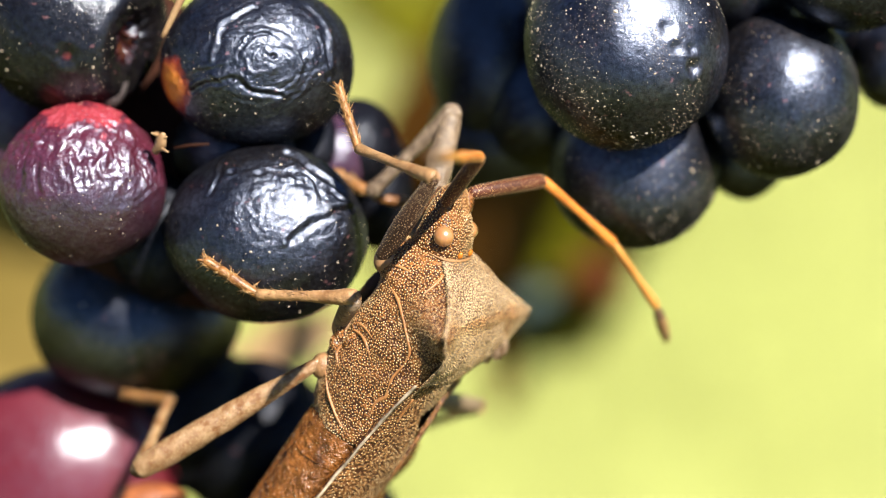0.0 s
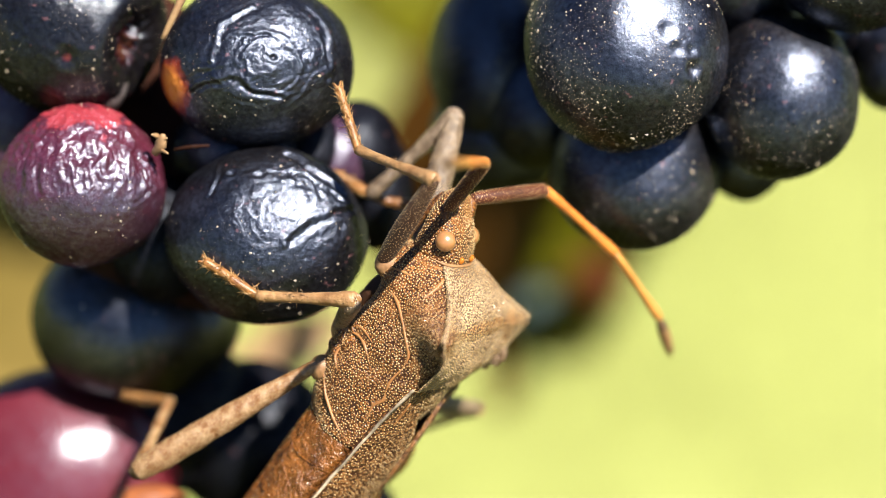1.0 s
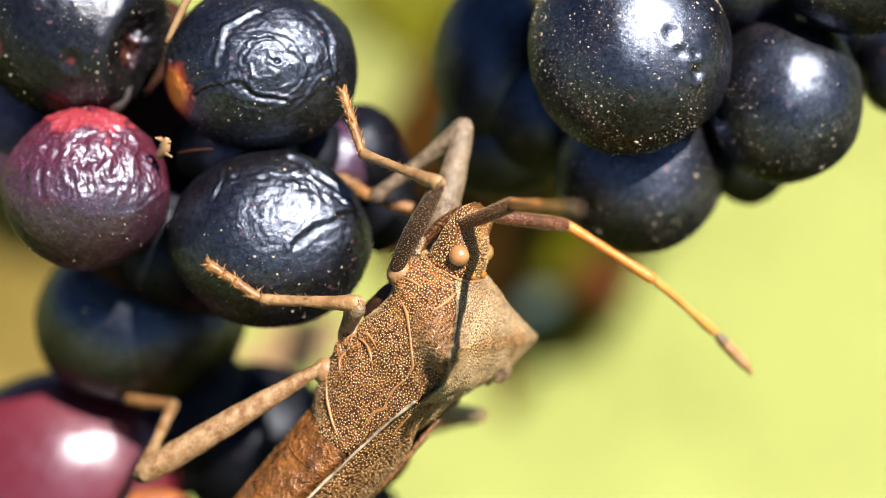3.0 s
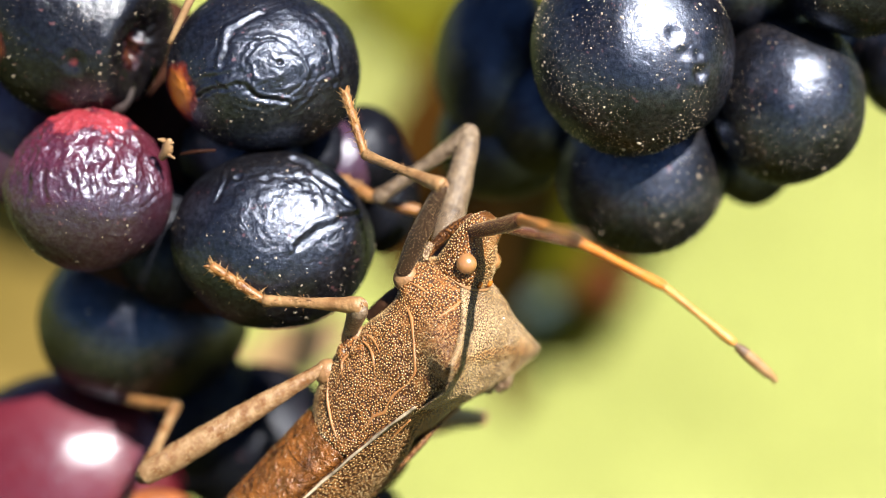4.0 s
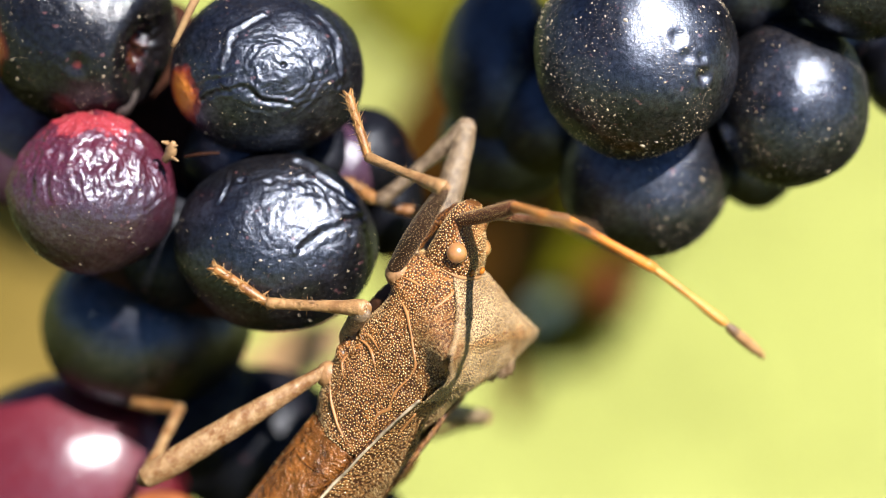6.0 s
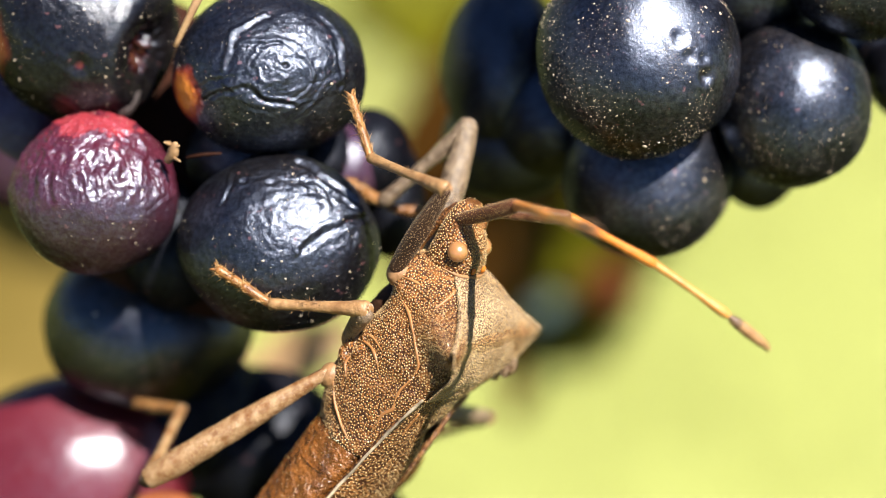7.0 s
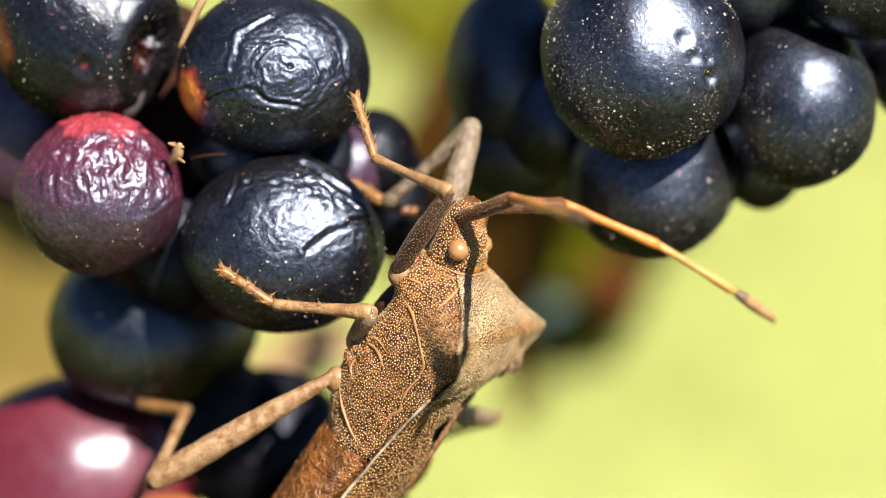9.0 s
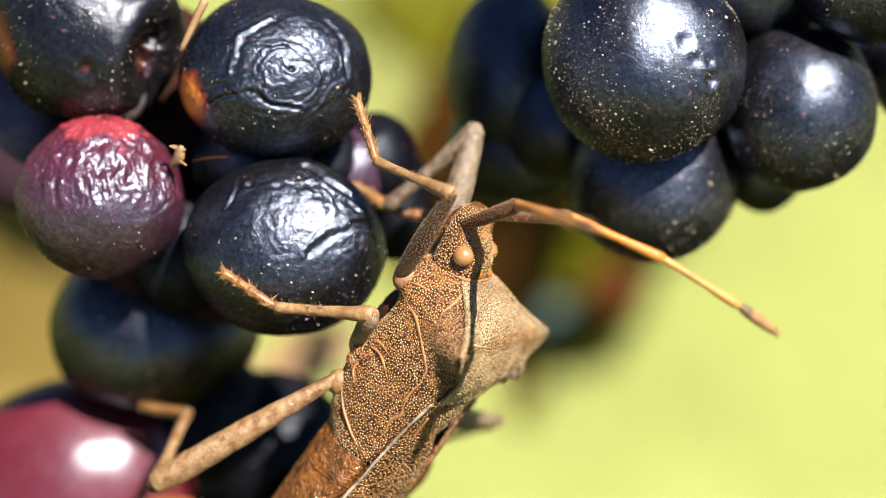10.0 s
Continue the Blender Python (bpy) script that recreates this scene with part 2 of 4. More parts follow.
def L(u, v, w):
    return Vector((u, v, w))


def place(u, v, w, m=None):
    """World pose at a point of the local frame."""
    return S @ Matrix.Translation(Vector((u, v, w)) * MM) @ (m or Matrix())


def joined(*shapes):
    verts, faces = [], []
    for vs, fs in shapes:
        k = len(verts)
        verts += [tuple(v) for v in vs]
        faces += [tuple(i + k for i in f) for f in fs]
    return verts, faces


def curve_through(points, n):
    """Catmull-Rom through rows of numbers, n steps a stretch."""
    p = np.array([points[0], *points, points[-1]], float)
    out = []
    for i in range(1, len(p) - 2):
        for k in range(n):
            t = k / n
            out.append(0.5 * (2 * p[i] + (p[i + 1] - p[i - 1]) * t + (2 * p[i - 1] - 5 * p[i] + 4 * p[i + 1] - p[i + 2]) * t * t
                              + (3 * p[i] - p[i - 1] - 3 * p[i + 1] + p[i + 2]) * t ** 3))
    out.append(p[-2])
    return np.array(out)


def rings(rows, closed=True, caps=True):
    """Faces over rows of equally many points."""
    n, verts, faces = len(rows[0]), [tuple(v) for r in rows for v in r], []
    for i in range(len(rows) - 1):
        for j in range(n if closed else n - 1):
            a, b = i * n + j, i * n + (j + 1) % n
            faces.append((a, b, b + n, a + n))
    if caps and closed:
        faces += [tuple(range(n))[::-1], tuple(range((len(rows) - 1) * n, len(rows) * n))]
    return verts, faces


def tube(points, radii, sides=10, steps=4, flat=1.0, rough=0.0):
    """A tapering limb along a line of points (x, y, z), rounded at both ends."""
    path = curve_through([(*p, r) for p, r in zip(points, radii)], steps)
    rows, up = [], Vector((0.1, 0.2, 1))
    for i, q in enumerate(path):
        d = Vector(path[min(i + 1, len(path) - 1)][:3] - path[max(i - 1, 0)][:3]).normalized()
        side = d.cross(up).normalized()
        up = side.cross(d)
        row = []
        for j in range(sides):
            t = -2 * math.pi * j / sides
            r = q[3] * (1 + rough * noise.noise(Vector((q[0] * 3, q[1] * 3 + j * 1.7, q[2] * 3 + 5))))
            row.append(Vector(q[:3]) + side * math.cos(t) * r + up * math.sin(t) * r * flat)
        rows.append(row)
    d0, d1 = Vector(path[1][:3] - path[0][:3]).normalized(), Vector(path[-1][:3] - path[-2][:3]).normalized()
    a, b = Vector(path[0][:3]) - d0 * path[0][3] * 0.5, Vector(path[-1][:3]) + d1 * path[-1][3] * 0.5
    rows.insert(0, [a + (v - a) * 0.55 for v in rows[0]])
    rows.append([b + (v - b) * 0.55 for v in rows[-1]])
    rows[0] = [v.lerp(a, 0.3) for v in rows[0]]
    rows[-1] = [v.lerp(b, 0.3) for v in rows[-1]]
    return rings(rows)


_ICO = {}


def ico(level):
    if level not in _ICO:
        bm = bmesh.new()
        bmesh.ops.create_icosphere(bm, subdivisions=level, radius=1.0)
        bm.verts.index_update()
        _ICO[level] = (np.array([v.co[:] for v in bm.verts]), [tuple(v.index for v in f.verts) for f in bm.faces])
        bm.free()
    return _ICO[level]


def ball(centre, radii, level=3):
    v, f = ico(level)
    return [tuple(p) for p in v * np.array(radii) + np.array(centre)], f


def scatter(shape, spacing, size, rng, keep=None, squash=0.75, sides=5, jitter=0.25, ragged=0.0, tries=4.5):
    """Little domes spread evenly over a surface; keep(point, normal) may refuse one."""
    v = np.array([tuple(p) for p in shape[0]])
    tris = np.array([(f[0], f[k], f[k + 1]) for f in shape[1] if len(f) < 9 for k in range(1, len(f) - 1)])
    a, b, c = v[tris[:, 0]], v[tris[:, 1]], v[tris[:, 2]]
    cross = np.cross(b - a, c - a)
    area = np.linalg.norm(cross, axis=1) / 2
    total = int(area.sum() / spacing ** 2 * tries)
    pick = rng.choice(len(tris), total, p=area / area.sum())
    r1, r2 = np.sqrt(rng.random(total)), rng.random(total)
    pts = a[pick] * (1 - r1)[:, None] + b[pick] * (r1 * (1 - r2))[:, None] + c[pick] * (r1 * r2)[:, None]
    nor = cross[pick] / (2 * area[pick][:, None] + 1e-12)
    grid, verts, faces = {}, [], []
    ring = [(math.cos(2 * math.pi * k / sides), math.sin(2 * math.pi * k / sides)) for k in range(sides)]
    for p, nv in zip(pts, nor):
        cell = tuple((p // spacing).astype(int))
        near = [q for i in (-1, 0, 1) for j in (-1, 0, 1) for k in (-1, 0, 1)
                for q in grid.get((cell[0] + i, cell[1] + j, cell[2] + k), ())]
        if any((p[0] - q[0]) ** 2 + (p[1] - q[1]) ** 2 + (p[2] - q[2]) ** 2 < spacing ** 2 for q in near):
            continue
        if keep and not keep(p, nv):
            continue
        grid.setdefault(cell, []).append(p)
        s = size * (1 + jitter * (rng.random() * 2 - 1)) if jitter < 0.8 else size * (0.5 + 1.9 * rng.random() ** 4)
        t1 = np.cross(nv, (0.3, 0.9, 0.2))
        t1 /= np.linalg.norm(t1) + 1e-9
        t2 = np.cross(nv, t1)
        k = len(verts)
        reach = 1 + ragged * (rng.random(sides) * 2 - 1) if ragged else [1.0] * sides
        verts += [tuple(p + s * g * (t1 * x + t2 * y) - nv * s * 0.3) for g, (x, y) in zip(reach, ring)]
        verts += [tuple(p + s * g * 0.72 * (t1 * x + t2 * y) + nv * s * squash * 0.62 * g) for g, (x, y) in zip(reach, ring)]
        verts.append(tuple(p + nv * s * squash))
        for i in range(sides):
            j = (i + 1) % sides
            faces += [(k + i, k + j, k + sides + j, k + sides + i), (k + sides + i, k + sides + j, k + 2 * sides)]
    return verts, faces


def bristles(points, way, length, spread, rng, thick=0.012):
    """Stiff tapering hairs from points, leaning along way."""
    verts, faces = [], []
    for p in points:
        d = Vector(way) + Vector(rng.normal(0, spread, 3))
        d.normalize()
        n1 = d.orthogonal().normalized() * thick
        n2 = d.cross(n1)
        k = len(verts)
        q = Vector(p)
        verts += [tuple(q + n1), tuple(q - n1 * 0.5 + n2 * 0.87), tuple(q - n1 * 0.5 - n2 * 0.87), tuple(q + d * length * (0.7 + 0.6 * rng.random()))]
        faces += [(k, k + 1, k + 3), (k + 1, k + 2, k + 3), (k + 2, k, k + 3)]
    return verts, faces


# ---- the blackberries ----
_PERM = np.random.default_rng(77).permutation(256)
_PERM = np.concatenate([_PERM, _PERM])
_GRAD = np.array([(1, 1, 0), (-1, 1, 0), (1, -1, 0), (-1, -1, 0), (1, 0, 1), (-1, 0, 1), (1, 0, -1), (-1, 0, -1),
                  (0, 1, 1), (0, -1, 1), (0, 1, -1), (0, -1, -1)], float)


def waves(p, scale=1.0, shift=0.0):
    """Gradient noise for rows of points, about -1 to 1."""
    p = np.asarray(p, float) * scale + np.array((shift, shift * 1.37 + 5.1, shift * 0.61 + 9.7))
    cell = np.floor(p).astype(int)
    f = p - cell
    cell &= 255
    u = f * f * f * (f * (f * 6 - 15) + 10)
    total = np.zeros(len(p))
    for dx in (0, 1):
        for dy in (0, 1):
            for dz in (0, 1):
                h = _PERM[_PERM[_PERM[cell[:, 0] + dx] + cell[:, 1] + dy] + cell[:, 2] + dz] % 12
                dot = (_GRAD[h] * (f - (dx, dy, dz))).sum(1)
                total += dot * np.where(dx, u[:, 0], 1 - u[:, 0]) * np.where(dy, u[:, 1], 1 - u[:, 1]) * np.where(dz, u[:, 2], 1 - u[:, 2])
    return total


def crest(p, scale, shift):
    """Sharp crests between rounded hollows, about -1 to 1."""
    return 1 - 2.6 * np.abs(waves(p, scale, shift))


def near_line(d, line):
    """How far rows of points lie from a bent line on the unit ball, and on which side of it."""
    pts = [np.array((x, y, math.sqrt(max(0.02, 1 - x * x - y * y)))) for x, y in line]
    best, sign = np.full(len(d), 9.0), np.zeros(len(d))
    for p, q in zip(pts, pts[1:]):
        e = q - p
        t = np.clip(((d - p) @ e) / (e @ e), 0, 1)
        off = d - (p + t[:, None] * e)
        gap = np.linalg.norm(off, axis=1)
        side = np.sign(off[:, 0] * -e[1] + off[:, 1] * e[0])
        hit = gap < best
        best, sign = np.where(hit, gap, best), np.where(hit, side, sign)
    return best, sign


def drupelet(radii, wrinkle, seed, level=5, dents=(), folds=3.0, along=(0.4, 1.0, 0.2), pole=None, ring=0.0, creases=(), crumples=(), blister=0.0):
    """A drupelet's skin: a rounded drop, shrunk into folds where it has dried (in rings round a pole, if there is one),
    with dimples, creases (line, width, depth), crumpled patches (x, y, size, depth) and blisters on the upper part."""
    v, f = ico(level)
    d = np.array(v)
    r = 1 + 0.05 * waves(d, 1.3, seed) + 0.006 * waves(d, 5.5, seed + 2) + 0.0015 * waves(d, 14, seed + 4)
    bend = np.stack([waves(d, 2.6, seed + k) for k in (11, 12, 13)], 1)
    if wrinkle:
        ax = np.array(Vector(along).normalized())
        q = d - np.outer(d @ ax, ax) * 0.72 + 0.16 * bend
        mask = 0.18 + 0.9 * np.clip(waves(d, 1.5, seed + 6) * 1.4 + 0.3, 0, 1)
        if pole:
            eye = np.array(Vector(pole).normalized())
            gap = np.linalg.norm(d - eye, axis=1)
            mask = mask * (0.30 + 0.5 * np.exp(-(gap / 0.8) ** 4))
        r += wrinkle * mask * (0.014 * crest(q, folds, seed) + 0.008 * crest(q, folds * 2.3, seed + 1) + 0.0045 * crest(q, folds * 5.3, seed + 3)
                               + 0.003 * waves(d, folds * 11, seed + 5)) - wrinkle * 0.006
        r += wrinkle * 0.0011 * waves(d + 0.05 * bend, 34, seed + 8) + wrinkle * 0.0007 * waves(d, 62, seed + 9)
    if ring:
        eye = np.array(Vector(pole).normalized())
        off = d - eye + 0.15 * bend + 0.045 * np.stack([waves(d, 8, seed + k) for k in (21, 22, 23)], 1)
        gap = np.linalg.norm(off, axis=1)
        turn = off / (gap[:, None] + 0.12)
        polar = turn * 1.15 + np.outer(gap, (5.2, 3.1, 1.7))
        fade = np.exp(-(gap / 0.78) ** 4) * (0.55 + 0.45 * np.clip(gap / 0.3, 0, 1)) * (0.6 + 0.8 * np.clip(waves(d, 2.2, seed + 30) + 0.35, 0, 1))
        r += ring * fade * (0.011 * crest(polar, 0.9, seed + 24) + 0.0085 * crest(polar, 1.9, seed + 25) + 0.004 * crest(polar, 4.2, seed + 26) + 0.0022 * waves(polar, 9.5, seed + 27))
    if blister:
        top = np.clip((d[:, 1] + 0.30 + 0.25 * waves(d, 2.5, seed)) * 2.2, 0, 1)
        q = (d + 0.12 * bend) * (1.0, 0.42, 0.75)
        r += blister * top * (0.022 * crest(q, 4.2, seed + 40) + 0.016 * waves(q, 8.5, seed + 41) + 0.011 * crest(q, 15, seed + 42)
                              + 0.009 * waves(d + 0.03 * bend, 21, seed + 43) + 0.0045 * waves(d, 42, seed + 44)) - blister * 0.01 * top
    for line, width, depth in creases:
        gap, side = near_line(d + 0.05 * bend + 0.014 * np.stack([waves(d, 9, seed + k) for k in (31, 32, 33)], 1), line)
        g = gap / width
        # a pinched furrow with one bulging lip
        r += depth * (-np.exp(-g * g) + 0.75 * np.exp(-((g - 1.7) / 0.9) ** 2) * np.where(side > 0, 1, 0.25))
    for x, y, size, depth in crumples:
        at = np.array((x, y, math.sqrt(max(0.02, 1 - x * x - y * y))))
        m = np.exp(-(np.linalg.norm(d + 0.08 * bend - at, axis=1) / size) ** 4)
        q = d + 0.1 * bend
        r += depth * m * (crest(q, 6.5, seed + 50) + 0.55 * crest(q, 14, seed + 51) + 0.3 * waves(q, 28, seed + 52) - 0.4)
    for dx, dy, dz, size, depth in dents:
        gap = np.linalg.norm(d - np.array(Vector((dx, dy, dz)).normalized()), axis=1) / size
        r -= depth * (np.exp(-gap * gap * 2) * (1 + 0.8 * waves(d, 14, seed)) - 0.32 * np.exp(-((gap - 1.35) * 2.4) ** 2))
    out = d * r[:, None] * np.array(radii)
    return [tuple(p) for p in out.tolist()], f


def add_drupelet(fruit, base, at, radii, mat, label, wrinkle=0.0, seed=1.0, level=5, dust=0, dents=(), folds=3.0, along=(0.4, 1, 0.2), dusty=None, pole=None, **more):
    shape = drupelet(radii, wrinkle, seed, level, dents, folds, along, pole, **more)
    ob = part("drupelet", shape, mat, fruit, label, Matrix.Translation((at - base) * MM))
    if dust:
        rng = np.random.default_rng(int(seed * 10))
        r = radii[0]

        def keep(p, nv):
            if nv[2] < -0.1:
                return False
            clump = noise.noise(Vector(p) * (2.2 / r) + Vector((seed, 7, 2))) + 0.35 * noise.noise(Vector(p) * 4)
            lean = (nv[0] * dusty[0] + nv[1] * dusty[1]) * 0.35 if dusty else 0
            return clump * 0.6 + lean > 0.14 + 0.85 * (rng.random() - 0.25)
        fine = scatter(shape, 0.050 / math.sqrt(dust), 0.0052, rng, keep, 0.7, 5, 0.85, 0.5)
        specks = scatter(shape, 0.105 / math.sqrt(dust), 0.0125, rng, keep, 0.7, 6, 0.85, 0.6)
        bits = scatter(shape, 0.75 if wrinkle else 0.36, 0.018 if wrinkle else 0.021, rng, keep, 0.5, 7, 0.85, 0.7)
        grains = part("pollen_dust", joined(fine, specks, bits), M_POLLEN, ob, "pale specks of pollen and dust")
        grains["kind"] = "stuff"
    return ob


def blackberry(base, label, core):
    fruit = tagged(new("blackberry"), label, "blackberry", "blackberries on the bramble")
    fruit.matrix_world = place(*base)
    part("receptacle", ball(core[0] - base, core[1], 4), M_CORE, fruit, "brown fleshy core, darkened in colour for shade")
    return fruit


def left_blackberry():
    base = L(-6.65, 1.94, -5.50)
    fruit = blackberry(base, "overripe blackberry with shrivelled black and half-red drupelets", (L(-6.55, 1.50, -4.60), (2.6, 3.6, 1.8)))
    d = lambda *a, **k: add_drupelet(fruit, base, *a, **k)
    d(L(-8.60, 5.36, -1.70), (2.15, 2.22, 1.9), M_SHRIVELLED_BROWN, "shrivelled black drupelet with a brown foot", wrinkle=0.8, seed=4.1, level=6, dust=0.35,
      along=(1, -0.6, 0.2), folds=4.0, dents=((0.12, -0.48, 0.85, 0.12, 0.035), (0.86, -0.34, 0.42, 0.42, 0.26)))
    d(L(-4.19, 4.17, -1.00), (2.2, 1.88, 1.8), M_SHRIVELLED_RED_FOOT, "shrivelled glossy black drupelet with a red foot", wrinkle=1.0, seed=7.3, level=7, dust=0.2,
      folds=3.4, along=(1.0, 0.15, 0.1), dusty=(-0.3, -0.9), pole=(0.22, 0.02, 0.97), ring=1.15, dents=((0.22, 0.02, 0.97, 0.035, 0.022),),
      creases=(([(0.02, 0.62), (-0.28, 0.45), (-0.36, 0.20), (-0.38, 0.0)], 0.035, -0.020), ([(-0.60, -0.38), (-0.40, -0.28), (-0.14, -0.22), (0.02, -0.38), (0.28, -0.44)], 0.032, 0.026),
               ([(-0.72, -0.22), (-0.50, -0.14), (-0.30, -0.10)], 0.03, 0.014), ([(0.55, 0.62), (0.72, 0.30), (0.74, 0.0)], 0.05, 0.014), ([(-0.2, 0.28), (0.0, 0.24), (0.15, 0.30)], 0.03, 0.013)),
      crumples=((0.70, -0.18, 0.14, 0.012), (-0.10, -0.18, 0.2, 0.008)))
    d(L(-3.98, 0.33, -1.00), (2.29, 2.02, 1.75), M_SHRIVELLED, "shrivelled glossy black drupelet with a deep crease", wrinkle=0.65, seed=2.6, level=7, dust=0.2,
      folds=3.0, along=(1, 0.5, 0.1), dusty=(0.3, -0.8), pole=(0.20, 0.36, 0.9), ring=0.55, dents=((-0.30, 0.68, 0.66, 0.05, 0.03), (-0.02, 0.66, 0.75, 0.06, 0.02)),
      creases=(([(0.30, -0.08), (0.48, 0.12), (0.70, 0.24), (0.86, 0.28)], 0.045, 0.027), ([(-0.44, 0.80), (-0.46, 0.62), (-0.52, 0.46)], 0.025, -0.020),
               ([(0.22, 0.88), (0.50, 0.66), (0.72, 0.50)], 0.05, 0.03)),
      crumples=((0.44, 0.58, 0.26, 0.018), (0.62, -0.12, 0.34, 0.004), (0.78, 0.40, 0.2, 0.012)))
    d(L(-8.10, 1.41, -0.90), (1.87, 1.82, 1.6), M_RED, "half-ripe drupelet, red above and purple below", wrinkle=0.35, seed=9.2, level=7, dust=0.15,
      folds=5.0, along=(0.1, 1, 0.2), pole=(0.40, 0.22, 0.89), blister=1.0, dents=((0.40, 0.22, 0.89, 0.10, 0.05), (0.16, 0.36, 0.9, 0.16, 0.05)),
      creases=(([(-0.55, 0.5), (-0.62, 0.2), (-0.60, 0.0)], 0.05, 0.02), ([(-0.38, 0.5), (-0.42, 0.2), (-0.40, -0.05)], 0.045, 0.018), ([(0.98, 0.1), (0.85, -0.05), (0.70, -0.2)], 0.03, 0.012)))
    d(L(-7.44, -1.64, -5.20), (2.58, 2.00, 2.0), M_DEEP, "smooth black drupelet in half shade", wrinkle=0.2, seed=5.5, dust=0.1)
    d(L(-9.66, -5.60, -6.60), (3.02, 2.69, 2.0), M_PINK, "ripening pink-red drupelet", seed=6.7)
    d(L(-4.96, -4.75, -8.50), (2.2, 2.0, 1.8), M_DULL, "deep black drupelet", wrinkle=0.1, seed=3.3)
    d(L(-2.04, 2.41, -4.20), (1.0, 1.15, 1.2), M_DULL, "small black drupelet", seed=8.1)
    d(L(-2.59, 2.17, -3.70), (0.95, 1.0, 0.9), M_PURPLE, "small purple drupelet", wrinkle=1.2, seed=1.9)
    d(L(-10.24, 3.36, -4.00), (1.9, 2.2, 1.5), M_PURPLE, "dull purple drupelet", wrinkle=0.6, seed=8.8)
    d(L(-7.21, -4.06, -8.00), (2.4, 2.2, 1.8), M_DULL, "deep black drupelet", seed=7.1)
    d(L(-3.16, -6.90, -7.20), (2.1, 1.9, 1.8), M_DULL, "deep black drupelet", seed=2.2)
    d(L(-1.59, 1.52, -5.20), (0.85, 1.5, 1.0), M_DULL, "deep black drupelet", seed=3.9)
    d(L(-3.17, 2.37, -3.40), (0.9, 0.9, 0.9), M_DULL, "deep black drupelet", seed=1.1)
    d(L(-4.79, 2.31, -2.90), (1.5, 1.2, 1.0), M_SHRIVELLED, "deep shrivelled drupelet", wrinkle=0.8, seed=6.6)
    d(L(-6.57, 0.28, -3.00), (1.2, 1.5, 1.0), M_DULL, "deep black drupelet", seed=5.2)
    # bared flesh between the drupelets; hollow pieces carry their shade in a dark colour
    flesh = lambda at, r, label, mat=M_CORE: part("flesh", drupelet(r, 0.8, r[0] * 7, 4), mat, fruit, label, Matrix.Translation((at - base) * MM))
    flesh(L(-7.30, 4.66, -4.30), (0.8, 1.1, 0.6), "brown flesh with shade put into its colour")
    flesh(L(-6.70, 4.45, -4.30), (0.9, 1.6, 0.7), "brown hollow flesh with shade put into its colour")
    for at, size, turn in ((L(-8.05, 3.50, -1.25), (0.62, 0.30, 0.35), 28), (L(-7.42, 3.62, -1.35), (0.26, 0.52, 0.32), -22)):
        part("skin_flap", drupelet(size, 1.2, 3.1 + turn, 4), M_FLAP, fruit, "grey dried flap of skin", Matrix.Translation((at - base) * MM) @ pose(0, 0, 0, 0, 0, turn))
    flesh(L(-7.00, -5.99, -4.40), (0.9, 0.4, 0.5), "orange flesh", M_FLESH)
    part("style", tube([L(-5.61, 5.73, 0.60) - base, L(-5.84, 5.27, 0.55) - base, L(-6.16, 4.66, 0.35) - base], (0.10, 0.085, 0.06), 8), M_DRY, fruit, "dry straw-coloured style")
    part("style", tube([L(-5.98, 2.24, -0.30) - base, L(-5.62, 2.30, -0.22) - base, L(-5.20, 2.33, -0.25) - base], (0.03, 0.045, 0.03), 6), M_CORE, fruit, "thin dry brown style")
    rng = np.random.default_rng(5)
    tuft = [tube([L(-6.34, 2.16, 0.10) - base, L(-6.21, 2.35, 0.35) - base, L(-6.13, 2.54, 0.45) - base], (0.11, 0.12, 0.05), 8, 4, 1, 0.8),
            tube([L(-6.27, 2.37, 0.30) - base, L(-6.05, 2.47, 0.50) - base], (0.08, 0.02), 6, 3, 1, 0.5),
            tube([L(-6.27, 2.50, 0.30) - base, L(-6.39, 2.54, 0.50) - base], (0.07, 0.02), 6, 3, 1, 0.5),
            tube([L(-6.22, 2.23, 0.30) - base, L(-6.03, 2.12, 0.50) - base], (0.06, 0.02), 6, 3, 1, 0.5)]
    part("style", joined(*tuft), M_DRY, fruit, "ragged dry brown style")
    return fruit


